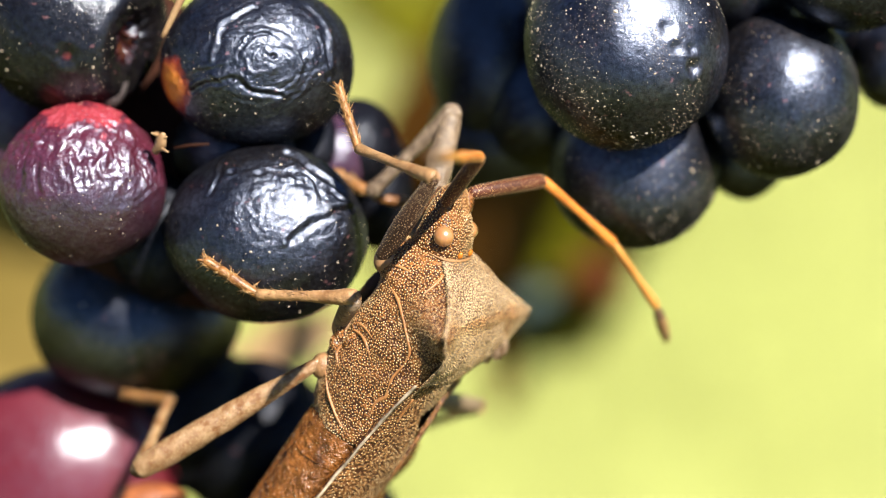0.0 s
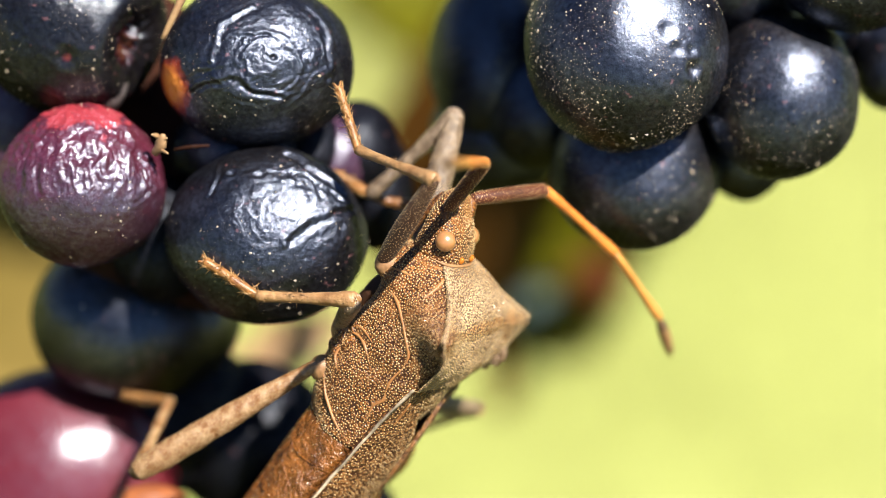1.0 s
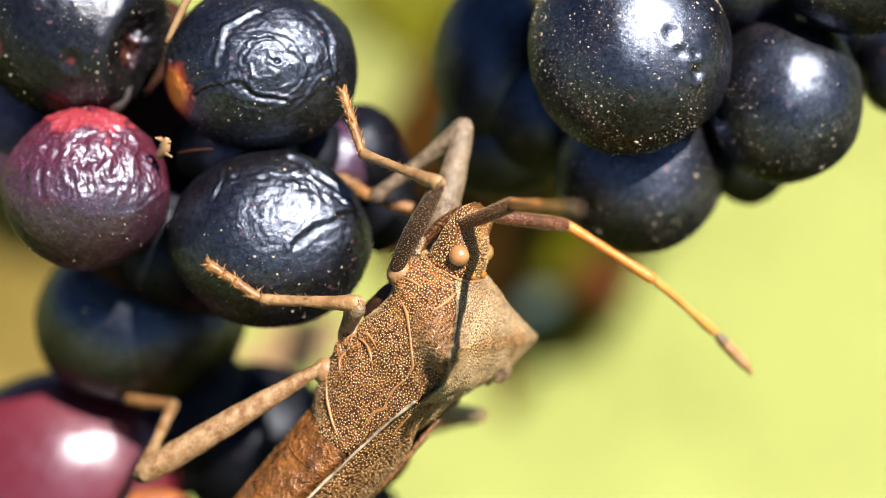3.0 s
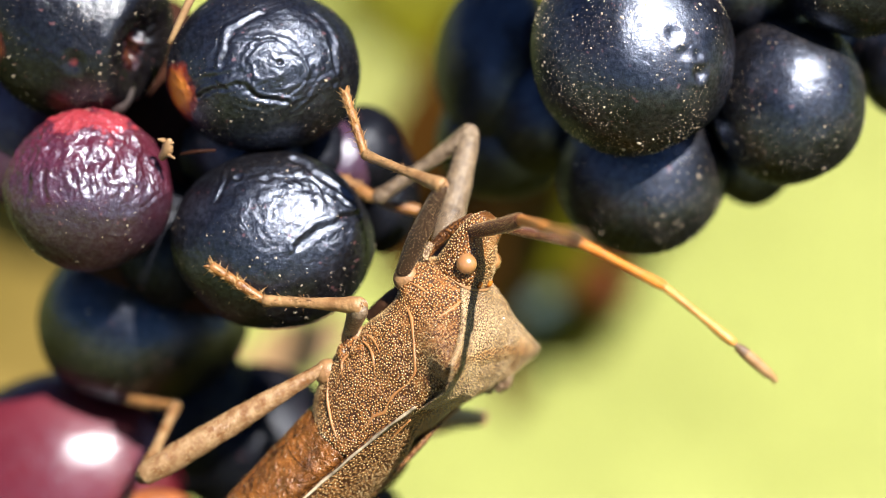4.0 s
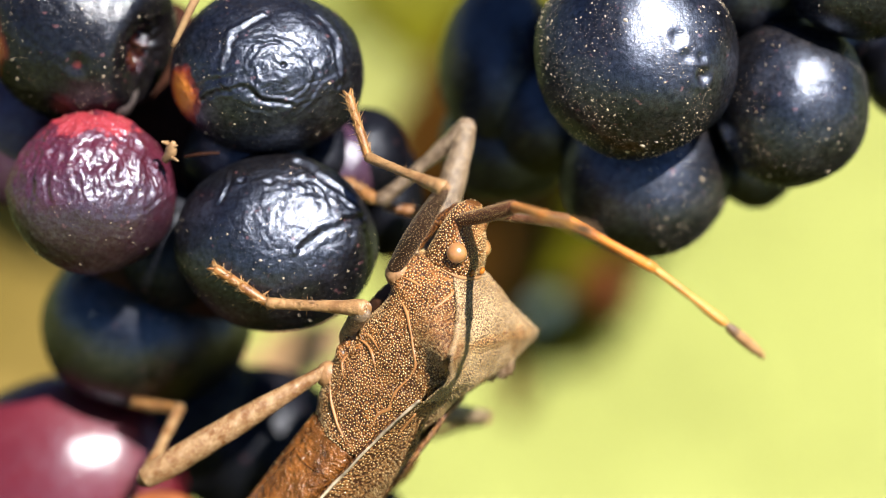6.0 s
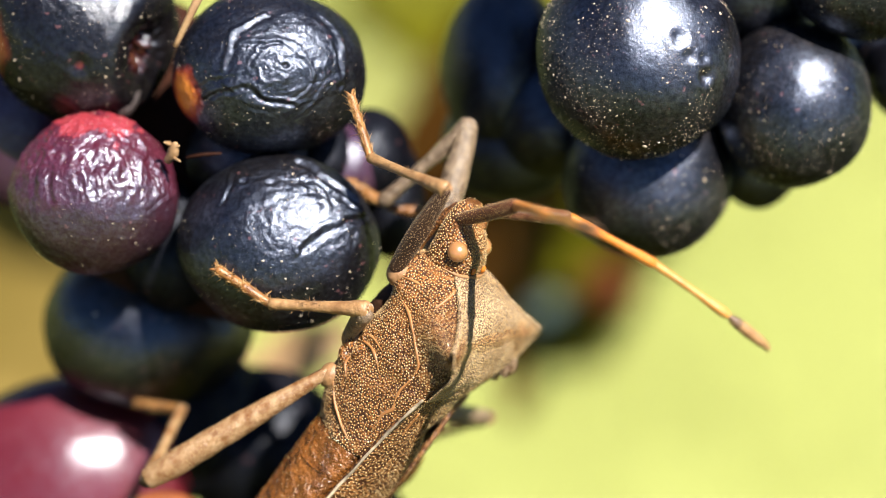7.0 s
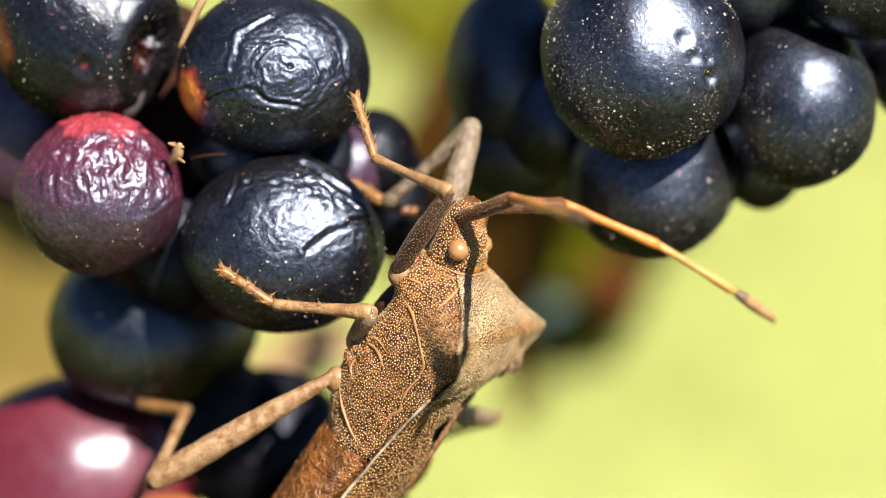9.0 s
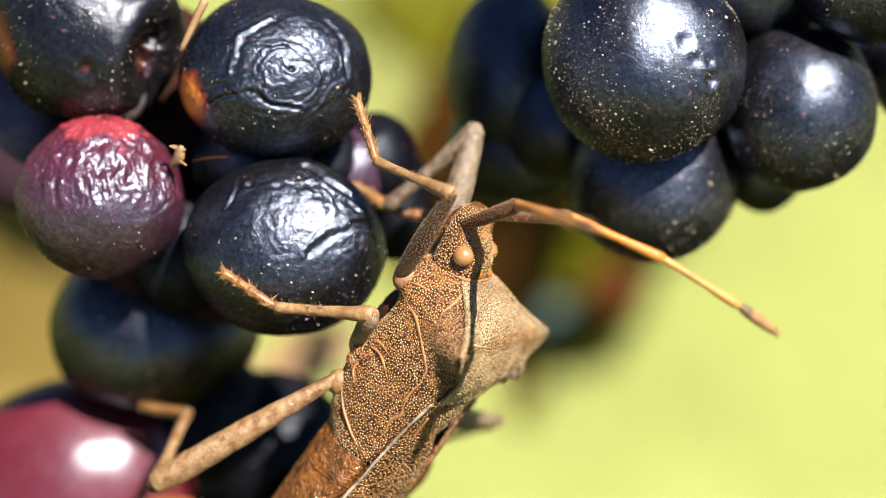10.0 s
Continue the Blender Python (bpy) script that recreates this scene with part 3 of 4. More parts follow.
def right_blackberry():
    base = L(5.35, 5.15, -4.50)
    fruit = blackberry(base, "ripe glossy blackberry dusted with pollen", (L(5.32, 5.53, -4.20), (3.0, 2.2, 1.6)))
    d = lambda *a, **k: add_drupelet(fruit, base, *a, **k)
    d(L(4.09, 4.49, -0.40), (2.27, 2.26, 2.08), M_TAUT, "taut black drupelet with two dimples", seed=3.7, level=6, dust=1.1, dusty=(-0.5, -0.45),
      dents=((0.33, 0.12, 0.93, 0.09, 0.026), (0.57, -0.24, 0.78, 0.085, 0.042), (0.42, -0.06, 0.90, 0.07, 0.02), (0.56, -0.08, 0.82, 0.06, 0.02)))
    d(L(7.77, 3.54, -2.00), (1.80, 1.95, 1.8), M_TAUT, "taut black drupelet", seed=5.9, level=6, dust=0.5, dusty=(0.1, -0.5))
    d(L(4.47, 1.88, -2.90), (1.98, 1.92, 1.75), M_TAUT, "taut black drupelet", seed=1.3, level=6, dust=0.5, dusty=(0.1, -0.5))
    d(L(1.21, 4.60, -5.80), (1.56, 2.14, 1.8), M_TAUT, "taut black drupelet", seed=6.1, dust=0.6)
    d(L(9.21, 6.44, -0.70), (1.75, 1.58, 1.6), M_TAUT, "taut black drupelet", seed=7.7, dust=0.5)
    d(L(10.60, 4.42, -3.80), (0.95, 1.1, 1.0), M_TAUT, "small black drupelet", seed=2.9)
    d(L(7.18, 2.33, -4.20), (1.05, 1.15, 1.1), M_TAUT, "deep black drupelet", seed=4.4)
    # unseen drupelet added above the view to keep sun off the leftmost one
    d(L(2.89, 7.72, -0.80), (1.75, 1.7, 1.6), M_TAUT, "taut black drupelet", seed=5.1)
    d(L(6.71, 6.51, -2.20), (1.6, 1.5, 1.5), M_TAUT, "taut black drupelet", seed=8.3)
    d(L(6.31, 3.14, -4.40), (1.1, 1.0, 1.0), M_TAUT, "deep black drupelet", seed=4.8)
    d(L(8.68, 5.36, -4.60), (1.5, 1.2, 1.2), M_TAUT, "deep black drupelet", seed=2.7)
    d(L(1.33, 2.86, -6.20), (1.7, 1.5, 1.4), M_TAUT, "deep black drupelet", seed=3.1)
    d(L(2.40, 3.42, -5.00), (1.4, 1.5, 1.4), M_TAUT, "deep black drupelet", seed=9.4)
    return fruit


# ---- the bug ----
AXIS = Vector((0.426, 0.905, 0)).normalized()
SIDE = Vector((AXIS.y, -AXIS.x, 0))
PITCH, ROLL = radians(16), radians(18)
_m = Vector((0, 0, 1)) * math.cos(PITCH) - AXIS * math.sin(PITCH)
_fwd = AXIS * math.cos(PITCH) + Vector((0, 0, 1)) * math.sin(PITCH)
_back = SIDE * math.cos(ROLL) + _m * math.sin(ROLL)
_left = _m * math.cos(ROLL) - SIDE * math.sin(ROLL)
BUG_TURN = Matrix((_fwd, _left, _back)).transposed().to_4x4()
BUG_AT = L(-0.55, -1.8625, 0)
rng_bug = np.random.default_rng(11)


def shell(stations, thick, steps=6, across=26):
    """A shield over the back: stations of (x, half width, edge height, ridge height), turned under at the edges."""
    rows = []
    for x, half, edge, top in curve_through(stations, steps):
        up, under = [], []
        for k in range(across + 1):
            t = -1 + 2 * k / across
            y = half * t
            z = edge + (top - edge) * (1 - abs(t) ** 1.7)
            z += 0.05 * noise.noise(Vector((x * 2.2, y * 2.2, 4)))
            up.append((x, y, z))
            under.append((x, y * 0.94, z - thick * (0.25 + 0.75 * (1 - abs(t) ** 6))))
        rows.append(up + under[::-1])
    return rings(rows)


def trunk(stations, steps=6, n=40):
    """Flanks and underside: stations of (x, top half width, top z, flank half width, flank z, belly half width, belly z)."""
    rows = []
    for x, a, za, b, zb, c, zc in curve_through(stations, steps):
        prof = [(a * 0.5, za), (a, za), (b, zb), (c, zc + 0.22 * abs(zb - zc)), (c * 0.45, zc), (0, zc)]
        half = curve_through(prof, 4)
        ring = [(x, y, z) for y, z in half] + [(x, -y, z) for y, z in half[::-1][1:]]
        ring = [(px + 0.02 * noise.noise(Vector((px, py, pz)) * 3),
                 py * (1 + 0.06 * noise.noise(Vector((px * 1.8, py, pz * 1.8))) + 0.03 * noise.noise(Vector((px * 4.5, py * 2, pz * 4.5)))), pz) for px, py, pz in ring]
        rows.append(ring)
    return rings(rows)


def egg(stations, steps=5, n=28, power=2.6):
    """A closed body over stations of (x, half width, top, bottom)."""
    rows = []
    for x, w, top, bot in curve_through(stations, steps):
        ring = []
        for k in range(n):
            t = 2 * math.pi * k / n
            c, s = math.cos(t), math.sin(t)
            y = w * math.copysign(abs(c) ** (2 / power), c)
            z = (top + bot) / 2 + (top - bot) / 2 * math.copysign(abs(s) ** (2 / power), s)
            ring.append((x, y, z + 0.02 * noise.noise(Vector((x * 4, y * 4, z * 4)))))
        rows.append(ring)
    return rings(rows)


def granulated(name, shape, mat, parent, label, spacing=0.066, size=0.021, keep=None, gmat=None):
    ob = part(name, shape, mat, parent, label)
    g = part("granulation", scatter(shape, spacing, size, rng_bug, keep, tries=9), gmat or M_GRANULE, ob, "rows of tiny cream granules")
    g["kind"] = "stuff"
    return ob


def on_flank(tree, points):
    """Points (x, z) dropped on the left flank."""
    out = []
    for x, z in points:
        hit = tree.ray_cast(Vector((x, 6, z)), Vector((0, -1, 0)))
        if hit[0] is not None:
            out.append(hit[0] + hit[1] * 0.004)
    return out


MOVING = {}
HIPS = {"fore_left": L(1.43, 1.06, -1.16), "fore_right": L(1.25, -0.6, -0.98), "mid_left": L(-0.37, 1.10, -1.38), "mid_right": L(-2.09, -2.19, -0.07), "hind_left": L(-1.35, 1.25, -1.38)}
ANTENNA_LENGTHS = (1.95, 2.35, 2.05, 1.3)
ANTENNA_BASE = {"left": L(3.03, 0.52, -0.54), "right": L(3.25, -0.42, -0.45)}


def antenna(bug, side):
    l1, l2, l3, l4 = ANTENNA_LENGTHS
    scape_shape = tube([(0, 0, 0), (0.15, 0, 0), (0.9, 0, 0.03), (l1 - 0.15, 0, 0), (l1, 0, 0)], (0.09, 0.145, 0.165, 0.165, 0.13), 14)
    scape = granulated("antenna", scape_shape, M_SCAPE, bug, "antenna with dark granulate scape and orange flagellum", 0.058, 0.0145)
    hairs = lambda length, r, n: bristles([(rng_bug.random() * length, r * math.cos(a), r * math.sin(a)) for a in rng_bug.random(n) * 6.28], (1, 0, 0), 0.06, 0.3, rng_bug, 0.007)
    shape2 = tube([(0, 0, 0), (0.12, 0, 0), (l2 * 0.5, 0, 0.02), (l2 - 0.16, 0, 0), (l2, 0, 0)], (0.10, 0.125, 0.10, 0.125, 0.09), 12, 5, 1, 0.1)
    seg2 = part("second_segment", joined(shape2, hairs(l2, 0.1, 110)), M_FLAGELLUM, scape, "orange flagellum segment")
    beads = part("granulation", scatter(shape2, 0.062, 0.0085, rng_bug), M_GRANULE, seg2, "tiny cream granules")
    beads["kind"] = "stuff"
    seg3 = part("third_segment", joined(tube([(0, 0, 0), (0.1, 0, 0), (l3 * 0.5, 0, 0.02), (l3 - 0.22, 0, 0), (l3, 0, 0)], (0.075, 0.095, 0.08, 0.115, 0.07), 12, 5, 1, 0.12), hairs(l3, 0.08, 110)),
                M_FLAGELLUM_PALE, scape, "amber flagellum segment")
    seg4 = part("club", joined(tube([(0.10, 0, 0), (0.22, 0, 0), (0.5, 0, 0), (0.95, 0, 0), (l4, 0, 0)], (0.06, 0.115, 0.14, 0.12, 0.04), 12, 5), hairs(l4, 0.115, 200)),
                M_CLUB_TIP if side == "right" else M_CLUB, scape, "buff spindle-shaped club")
    part("club_foot", tube([(0, 0, 0), (0.06, 0, 0), (0.18, 0, 0), (0.34, 0, 0.008)], (0.05, 0.07, 0.118, 0.134), 12, 4), M_CLUB, seg4, "black-brown foot of the club")
    MOVING[side + "_antenna"] = (scape, seg2, seg3, seg4)


def leg(bug, key, femur_len, tibia_len, tarsus_len, femur_r, tibia_r, mats, label, granules=True):
    fr, tr = femur_r, tibia_r
    f_shape = tube([(0, 0, 0), (0.15, 0, 0), (femur_len * 0.45, 0, 0.05), (femur_len * 0.85, 0, 0.03), (femur_len, 0, 0)], (fr[0] * 0.8, fr[0], fr[1], fr[2], fr[2] * 0.8), 16, 6, 0.95, 0.10)
    if granules:
        femur = granulated("leg", f_shape, mats[0], bug, label, 0.058, 0.0130, None, M_GRANULE_DIM)
    else:
        femur = granulated("leg", f_shape, mats[0], bug, label, 0.075, 0.0095)
    t_shape = tube([(0, 0, 0), (0.12, 0, 0.01), (tibia_len * 0.5, 0, 0), (tibia_len, 0, 0)], (tr * 1.35, tr * 1.5, tr * 0.92, tr * 1.05), 12, 6, 1, 0.12)
    hairs = bristles([(rng_bug.random() * tibia_len, tr * math.cos(a), tr * math.sin(a)) for a in rng_bug.random(70) * 6.28], (1, 0, 0.2), 0.12, 0.5, rng_bug, 0.009)
    tibia = part("tibia", joined(t_shape, hairs), mats[1], femur, "slender tibia")
    n, q = 3, []
    lens = (0.52, 0.2, 0.28)
    x = 0.0
    for k in range(n):
        e = x + lens[k] * tarsus_len
        q.append(tube([(x + 0.02, 0, 0), (x + 0.08, 0, 0), (e - 0.06, 0, 0), (e, 0, 0)], (tr * 0.66, tr * 0.78, tr * 0.88, tr * 0.72), 10, 3))
        x = e
    for s in (-1, 1):
        q.append(tube([(x, 0.02 * s, 0), (x + 0.09, 0.07 * s, 0.02), (x + 0.14, 0.10 * s, -0.05)], (0.035, 0.026, 0.008), 6, 3))
    tarsus = part("tarsus", joined(*q), mats[2], femur, "jointed amber tarsus with two claws")
    comb = [(rng_bug.random() * tarsus_len, 0.7 * tr * math.cos(a), 0.7 * tr * math.sin(a)) for a in rng_bug.random(260) * 6.28]
    brush = part("bristle_fringe", bristles(comb, (1, 0, 0.1), 0.19, 0.6, rng_bug, 0.013), M_BRISTLE, femur, "golden bristles")
    MOVING[key] = (femur, tibia, tarsus, brush)


def build_bug():
    bug = tagged(new("leaf_footed_bug"), "brown granulate squash bug clinging to blackberries", "insect")
    bug.matrix_world = S @ Matrix.Translation(BUG_AT * MM) @ BUG_TURN

    pron = shell([(1.98, 0.80, 0.10, 0.28), (1.74, 1.08, 0.46, 0.62), (1.48, 1.44, 0.80, 0.92), (1.22, 1.96, 1.14, 1.15), (1.0, 2.48, 1.38, 1.22),
                  (0.75, 2.36, 1.42, 1.30), (0.4, 1.98, 1.40, 1.36), (0.0, 1.76, 1.28, 1.36), (-0.5, 1.6, 1.06, 1.22)], 0.16)
    granulated("pronotum", pron, M_PALE, bug, "buff pronotum with pointed shoulders", 0.054, 0.0185)

    for s in (1, -1):
        edge = curve_through([(1.96, 0.80 * s, 0.09), (1.74, 1.08 * s, 0.45), (1.48, 1.44 * s, 0.79), (1.22, 1.96 * s, 1.13), (1.02, 2.44 * s, 1.36)], 3)
        rim = tube([tuple(p) for p in edge], [0.045] + [0.06] * (len(edge) - 2) + [0.05], 10, 2, 1, 0.3)
        granulated("pronotum_rim", rim, M_PALE, bug, "beaded pale rim of the pronotum", 0.045, 0.02)
    thorax = trunk([(1.95, 0.76, 0.06, 0.78, -0.40, 0.66, -0.95), (1.72, 1.03, 0.40, 0.97, -0.35, 0.85, -1.28), (1.45, 1.39, 0.74, 1.18, -0.25, 1.0, -1.42),
                    (1.2, 1.89, 1.07, 1.32, -0.2, 1.05, -1.36), (1.0, 2.32, 1.30, 1.40, -0.15, 1.05, -1.18), (0.75, 2.2, 1.31, 1.48, -0.10, 1.08, -1.13), (0.4, 1.9, 1.27, 1.52, -0.10, 1.12, -1.18),
                    (-0.1, 1.68, 1.08, 1.56, -0.12, 1.2, -1.34), (-0.6, 1.6, 0.93, 1.58, -0.2, 1.25, -1.42), (-1.1, 1.58, 0.76, 1.60, -0.30, 1.25, -1.50),
                    (-1.9, 1.56, 0.52, 1.58, -0.40, 1.2, -1.42), (-2.45, 1.54, 0.36, 1.52, -0.45, 1.1, -1.22)], 5)
    granulated("thorax", thorax, M_CUTICLE, bug, "brown granulate flank of the thorax", 0.056, 0.0185, lambda p, nv: nv[1] > -0.2)

    from mathutils.bvhtree import BVHTree
    tree = BVHTree.FromPolygons([Vector(v) for v in thorax[0]], [f for f in thorax[1] if len(f) == 4])
    for line, r in (
            ([(1.00, -0.68), (0.89, -0.33), (0.66, 0.01), (0.37, 0.37), (0.09, 0.56), (-0.23, 0.55)], 0.029),
            ([(1.84, -0.18), (1.89, 0.12), (1.83, 0.25), (1.55, 0.26), (1.32, 0.20)], 0.030),
            ([(1.41, -0.91), (1.48, -0.62), (1.49, -0.36)], 0.026),
            ([(-0.37, -1.21), (-0.25, -0.87), (-0.28, -0.56), (-0.57, -0.19)], 0.030),
            ([(-0.11, -1.13), (-0.06, -0.74), (-0.12, -0.39)], 0.024),
            ([(-1.34, -1.20), (-1.76, -0.81), (-2.12, -0.34), (-2.30, 0.10)], 0.028),
            ([(-0.23, 0.55), (-0.64, 0.44), (-1.04, 0.48), (-1.34, 0.31), (-1.61, 0.33)], 0.030),
            ([(-0.65, -1.04), (-0.91, -1.06), (-1.12, -0.80)], 0.030)):
        pts = on_flank(tree, line)
        if len(pts) > 2:
            part("suture", tube(pts, [r * 0.4] + [r * 1.15] * (len(pts) - 2) + [r * 0.35], 8, 5, 1, 0.7), M_SUTURE, bug, "smooth orange suture ridge")

    head = egg([(1.75, 0.66, 0.12, -0.88), (2.0, 0.76, 0.22, -0.95), (2.5, 0.74, 0.08, -0.95), (2.9, 0.62, -0.18, -0.92), (3.2, 0.50, -0.36, -0.88), (3.38, 0.30, -0.48, -0.78)])
    granulated("head", head, M_CUTICLE, bug, "small granulate head", 0.056, 0.0195)
    for s in (1, -1):
        part("eye", ball((2.45, 0.76 if s > 0 else -0.58, -0.17), (0.225, 0.215, 0.225), 4), M_EYE, bug, "round buff compound eye")
        part("ocellus", ball((2.12, 0.28 * s, 0.20), (0.085, 0.07, 0.06), 3), M_OCELLUS, bug, "amber ocellus")
        foot = ANTENNA_BASE["left" if s > 0 else "right"]
        part("antennal_tubercle", tube([tuple(foot - L(0.36, 0.06 * s, -0.08)), tuple(foot - L(0.14, 0, -0.03)), tuple(foot)], (0.17, 0.145, 0.10), 12), M_CUTICLE, bug, "knob at the antenna's foot")
    # plate added in dark leg brown to stand for the shaded underside
    part("sternum", tube([(-0.02, 0.45, -1.42), (0.40, 0.5, -1.27), (0.85, 0.5, -1.14), (1.2, 0.4, -1.05)], (0.14, 0.20, 0.19, 0.12), 12, 5, 1, 0.3), M_FORELEG, bug, "plate between the hips, underside shade put into its dark brown")
    part("rostrum", tube([(3.1, 0, -0.85), (2.4, 0, -1.2), (1.2, 0, -1.35)], (0.16, 0.13, 0.08), 10), M_CUTICLE, bug, "slender beak folded under the head")

    scut = shell([(-0.35, 0.95, 1.12, 1.26), (-0.9, 0.72, 1.0, 1.10), (-1.6, 0.36, 0.82, 0.90), (-2.1, 0.06, 0.70, 0.72)], 0.1, 5, 12)
    granulated("scutellum", scut, M_CUTICLE, bug, "triangular brown scutellum", 0.06, 0.02)
    for s, lift in ((1, 0.0), (-1, 0.012)):
        rows = []
        for x, half, edge, top, inner in curve_through([(-0.45, 1.62, 1.00, 1.12, 0.9), (-1.2, 1.64, 0.76, 1.06, 0.6), (-2.3, 1.62, 0.45, 1.0, 0.12), (-4.3, 1.60, -0.04, 0.66, 0.0),
                                                        (-6.5, 1.5, -0.55, 0.18, 0.0), (-8.3, 1.0, -0.92, -0.68, 0.0), (-9.2, 0.25, -1.08, -0.95, 0.0)], 5):
            up, under = [], []
            for k in range(15):
                t = k / 14
                y = inner + (half - inner) * t
                z = edge + (top - edge) * (1 - (y / max(half, 0.05)) ** 2) + 0.035 * noise.noise(Vector((x * 0.9, y * 5, 2 + s))) + lift
                up.append((x, y * s, z))
                under.append((x, y * s, z - 0.09))
            rows.append(up + under[::-1])
        wing = granulated("forewing", rings(rows), M_WING, bug, "leathery brown forewing with pale edge vein", 0.075, 0.019, lambda p, nv: nv[2] > 0.1)
        edge_line = curve_through([(-0.5, 1.64 * s, 0.98), (-1.2, 1.66 * s, 0.75), (-2.3, 1.64 * s, 0.44), (-4.3, 1.62 * s, -0.05), (-6.5, 1.52 * s, -0.56)], 4)
        part("edge_vein", tube([tuple(p) for p in edge_line], [0.033] * len(edge_line), 8, 2, 1, 0.9), M_EDGE, wing, "pale raised edge vein")
        vein = curve_through([(-0.9, 1.35 * s, 0.97), (-2.3, 1.1 * s, 0.66), (-4.0, 0.9 * s, 0.28), (-5.5, 0.8 * s, -0.08)], 4)
        part("vein", tube([tuple(p) for p in vein], [0.022] * len(vein), 6, 2), M_SUTURE, wing, "raised brown vein")

    belly = trunk([(-1.8, 1.4, 0.35, 1.4, -0.5, 1.0, -1.15), (-2.6, 1.55, 0.22, 1.5, -0.55, 1.1, -1.35), (-4.0, 1.75, -0.12, 1.65, -0.75, 1.2, -1.55), (-5.5, 1.9, -0.45, 1.7, -1.0, 1.2, -1.75),
                   (-7.2, 1.75, -0.8, 1.5, -1.2, 1.0, -1.8), (-8.8, 1.0, -1.05, 0.9, -1.3, 0.6, -1.65), (-9.6, 0.3, -1.2, 0.25, -1.3, 0.2, -1.45)])
    granulated("abdomen", belly, M_ABDOMEN, bug, "rusty brown abdomen", 0.15, 0.011, lambda p, nv: p[0] > -6)
    side_tree = BVHTree.FromPolygons([Vector(v) for v in belly[0]], [f for f in belly[1] if len(f) == 4])
    for k in range(4):
        pts = on_flank(side_tree, [(-3.1 - 1.15 * k - 0.15 * math.sin(j * 0.6), 0.0 - 0.26 * k - 0.26 * j) for j in range(6)])
        if len(pts) > 2:
            part("abdominal_suture", tube(pts, [0.018] * len(pts), 8, 4, 1, 0.5), M_ABDOMEN, bug, "ridge between abdominal plates")
    for s in (1, -1):
        for k in range(4):
            # the far rim flares up beside the wing
            x, out, up = -2.9 - 1.35 * k, 0.0 if s > 0 else 0.22, 0.0 if s > 0 else 0.66
            z = up - 0.10 - 0.30 * k
            part("connexivum_plate", tube([(x, (1.52 + 0.06 * k + out) * s, z), (x - 0.65, (1.62 + 0.06 * k + out) * s, z - 0.14), (x - 1.28, (1.58 + 0.06 * k + out) * s, z - 0.28)],
                                          (0.10, 0.17 + 0.5 * out, 0.09), 10, 4, 0.45, 0.2),
                 M_ABDOMEN, bug, "rusty plate of the abdomen's rim")
    lobe = L(0.04, -1.80, 1.10)
    for k, (long, wide) in enumerate(((0.26, 0.13), (0.40, 0.16), (0.44, 0.14), (0.30, 0.17), (0.22, 0.11))):
        a = lobe + L(0.075, 0.015, 0.15) * (k - 2)
        part("wing_base_lobe", tube([tuple(a + L(0.12, 0, -0.05)), tuple(a + L(-0.06, -0.03, 0.02)), tuple(a + L(-long, -0.05, 0.03 + 0.05 * (k % 2)))], (0.10, wide, wide * 0.7), 10, 4, 0.8, 0.5),
             M_PALE, bug, "small buff knob behind the shoulder")
    for at, size, turn in ((L(-0.59, 1.17, -1.20), (0.30, 0.13, 0.14), 20), (L(-0.53, 1.29, -0.94), (0.24, 0.12, 0.10), -15), (L(-0.86, 1.19, -1.17), (0.30, 0.16, 0.15), 35), (L(-0.26, 1.16, -0.96), (0.26, 0.12, 0.12), 10)):
        fold = drupelet(size, 2.5, 5 + at.x, 4)
        granulated("pleural_fold", ([tuple(pose(0, 0, 0, 0, turn, 0) @ Vector(v) + at) for v in fold[0]], fold[1]), M_CUTICLE, bug, "wrinkled brown fold between the hips", 0.07, 0.016)
    part("collar", tube([(1.99, -0.74, 0.02), (2.0, -0.4, 0.20), (2.01, 0, 0.27), (2.0, 0.4, 0.20), (1.99, 0.74, 0.02), (1.97, 0.8, -0.3)], (0.02, 0.03, 0.036, 0.036, 0.03, 0.02), 10, 4, 1, 0.6), M_COXA, bug, "smooth orange-buff collar behind the head")
    for hip in HIPS.values():
        part("coxa", drupelet((0.30, 0.25, 0.27), 0.6, 3 + hip.x, 4), M_COXA, bug, "smooth brown hip joint", Matrix.Translation((hip - L(0.05, 0.12, -0.08)) * MM))

    granulated("trochanter", tube([(2.26, 0.62, -1.14), (2.08, 0.66, -1.12), (1.88, 0.70, -1.02)], (0.075, 0.10, 0.08), 10, 4), M_PALE, bug, "pale granulate hip piece of the far foreleg", 0.06, 0.018)
    for side in ("left", "right"):
        antenna(bug, side)
    leg(bug, "fore_left", 2.6, 2.5, 1.45, (0.17, 0.22, 0.17), 0.115, (M_FORELEG, M_TIBIA, M_TARSUS), "dark granulate foreleg")
    leg(bug, "fore_right", 3.45, 2.68, 0.95, (0.22, 0.31, 0.26), 0.165, (M_GREYLEG, M_GREYLEG, M_TARSUS), "grey-brown granulate foreleg")
    leg(bug, "mid_left", 1.12, 2.26, 1.4, (0.17, 0.185, 0.225), 0.13, (M_GREYLEG, M_TIBIA, M_TARSUS), "tan middle leg", False)
    leg(bug, "mid_right", 2.4, 2.4, 1.2, (0.17, 0.24, 0.2), 0.13, (M_GREYLEG, M_TIBIA, M_TARSUS), "tan middle leg", False)
    leg(bug, "hind_left", 4.8, 3.4, 1.2, (0.14, 0.27, 0.30), 0.13, (M_LEG, M_LEG, M_TARSUS), "long mottled tan hind leg", False)
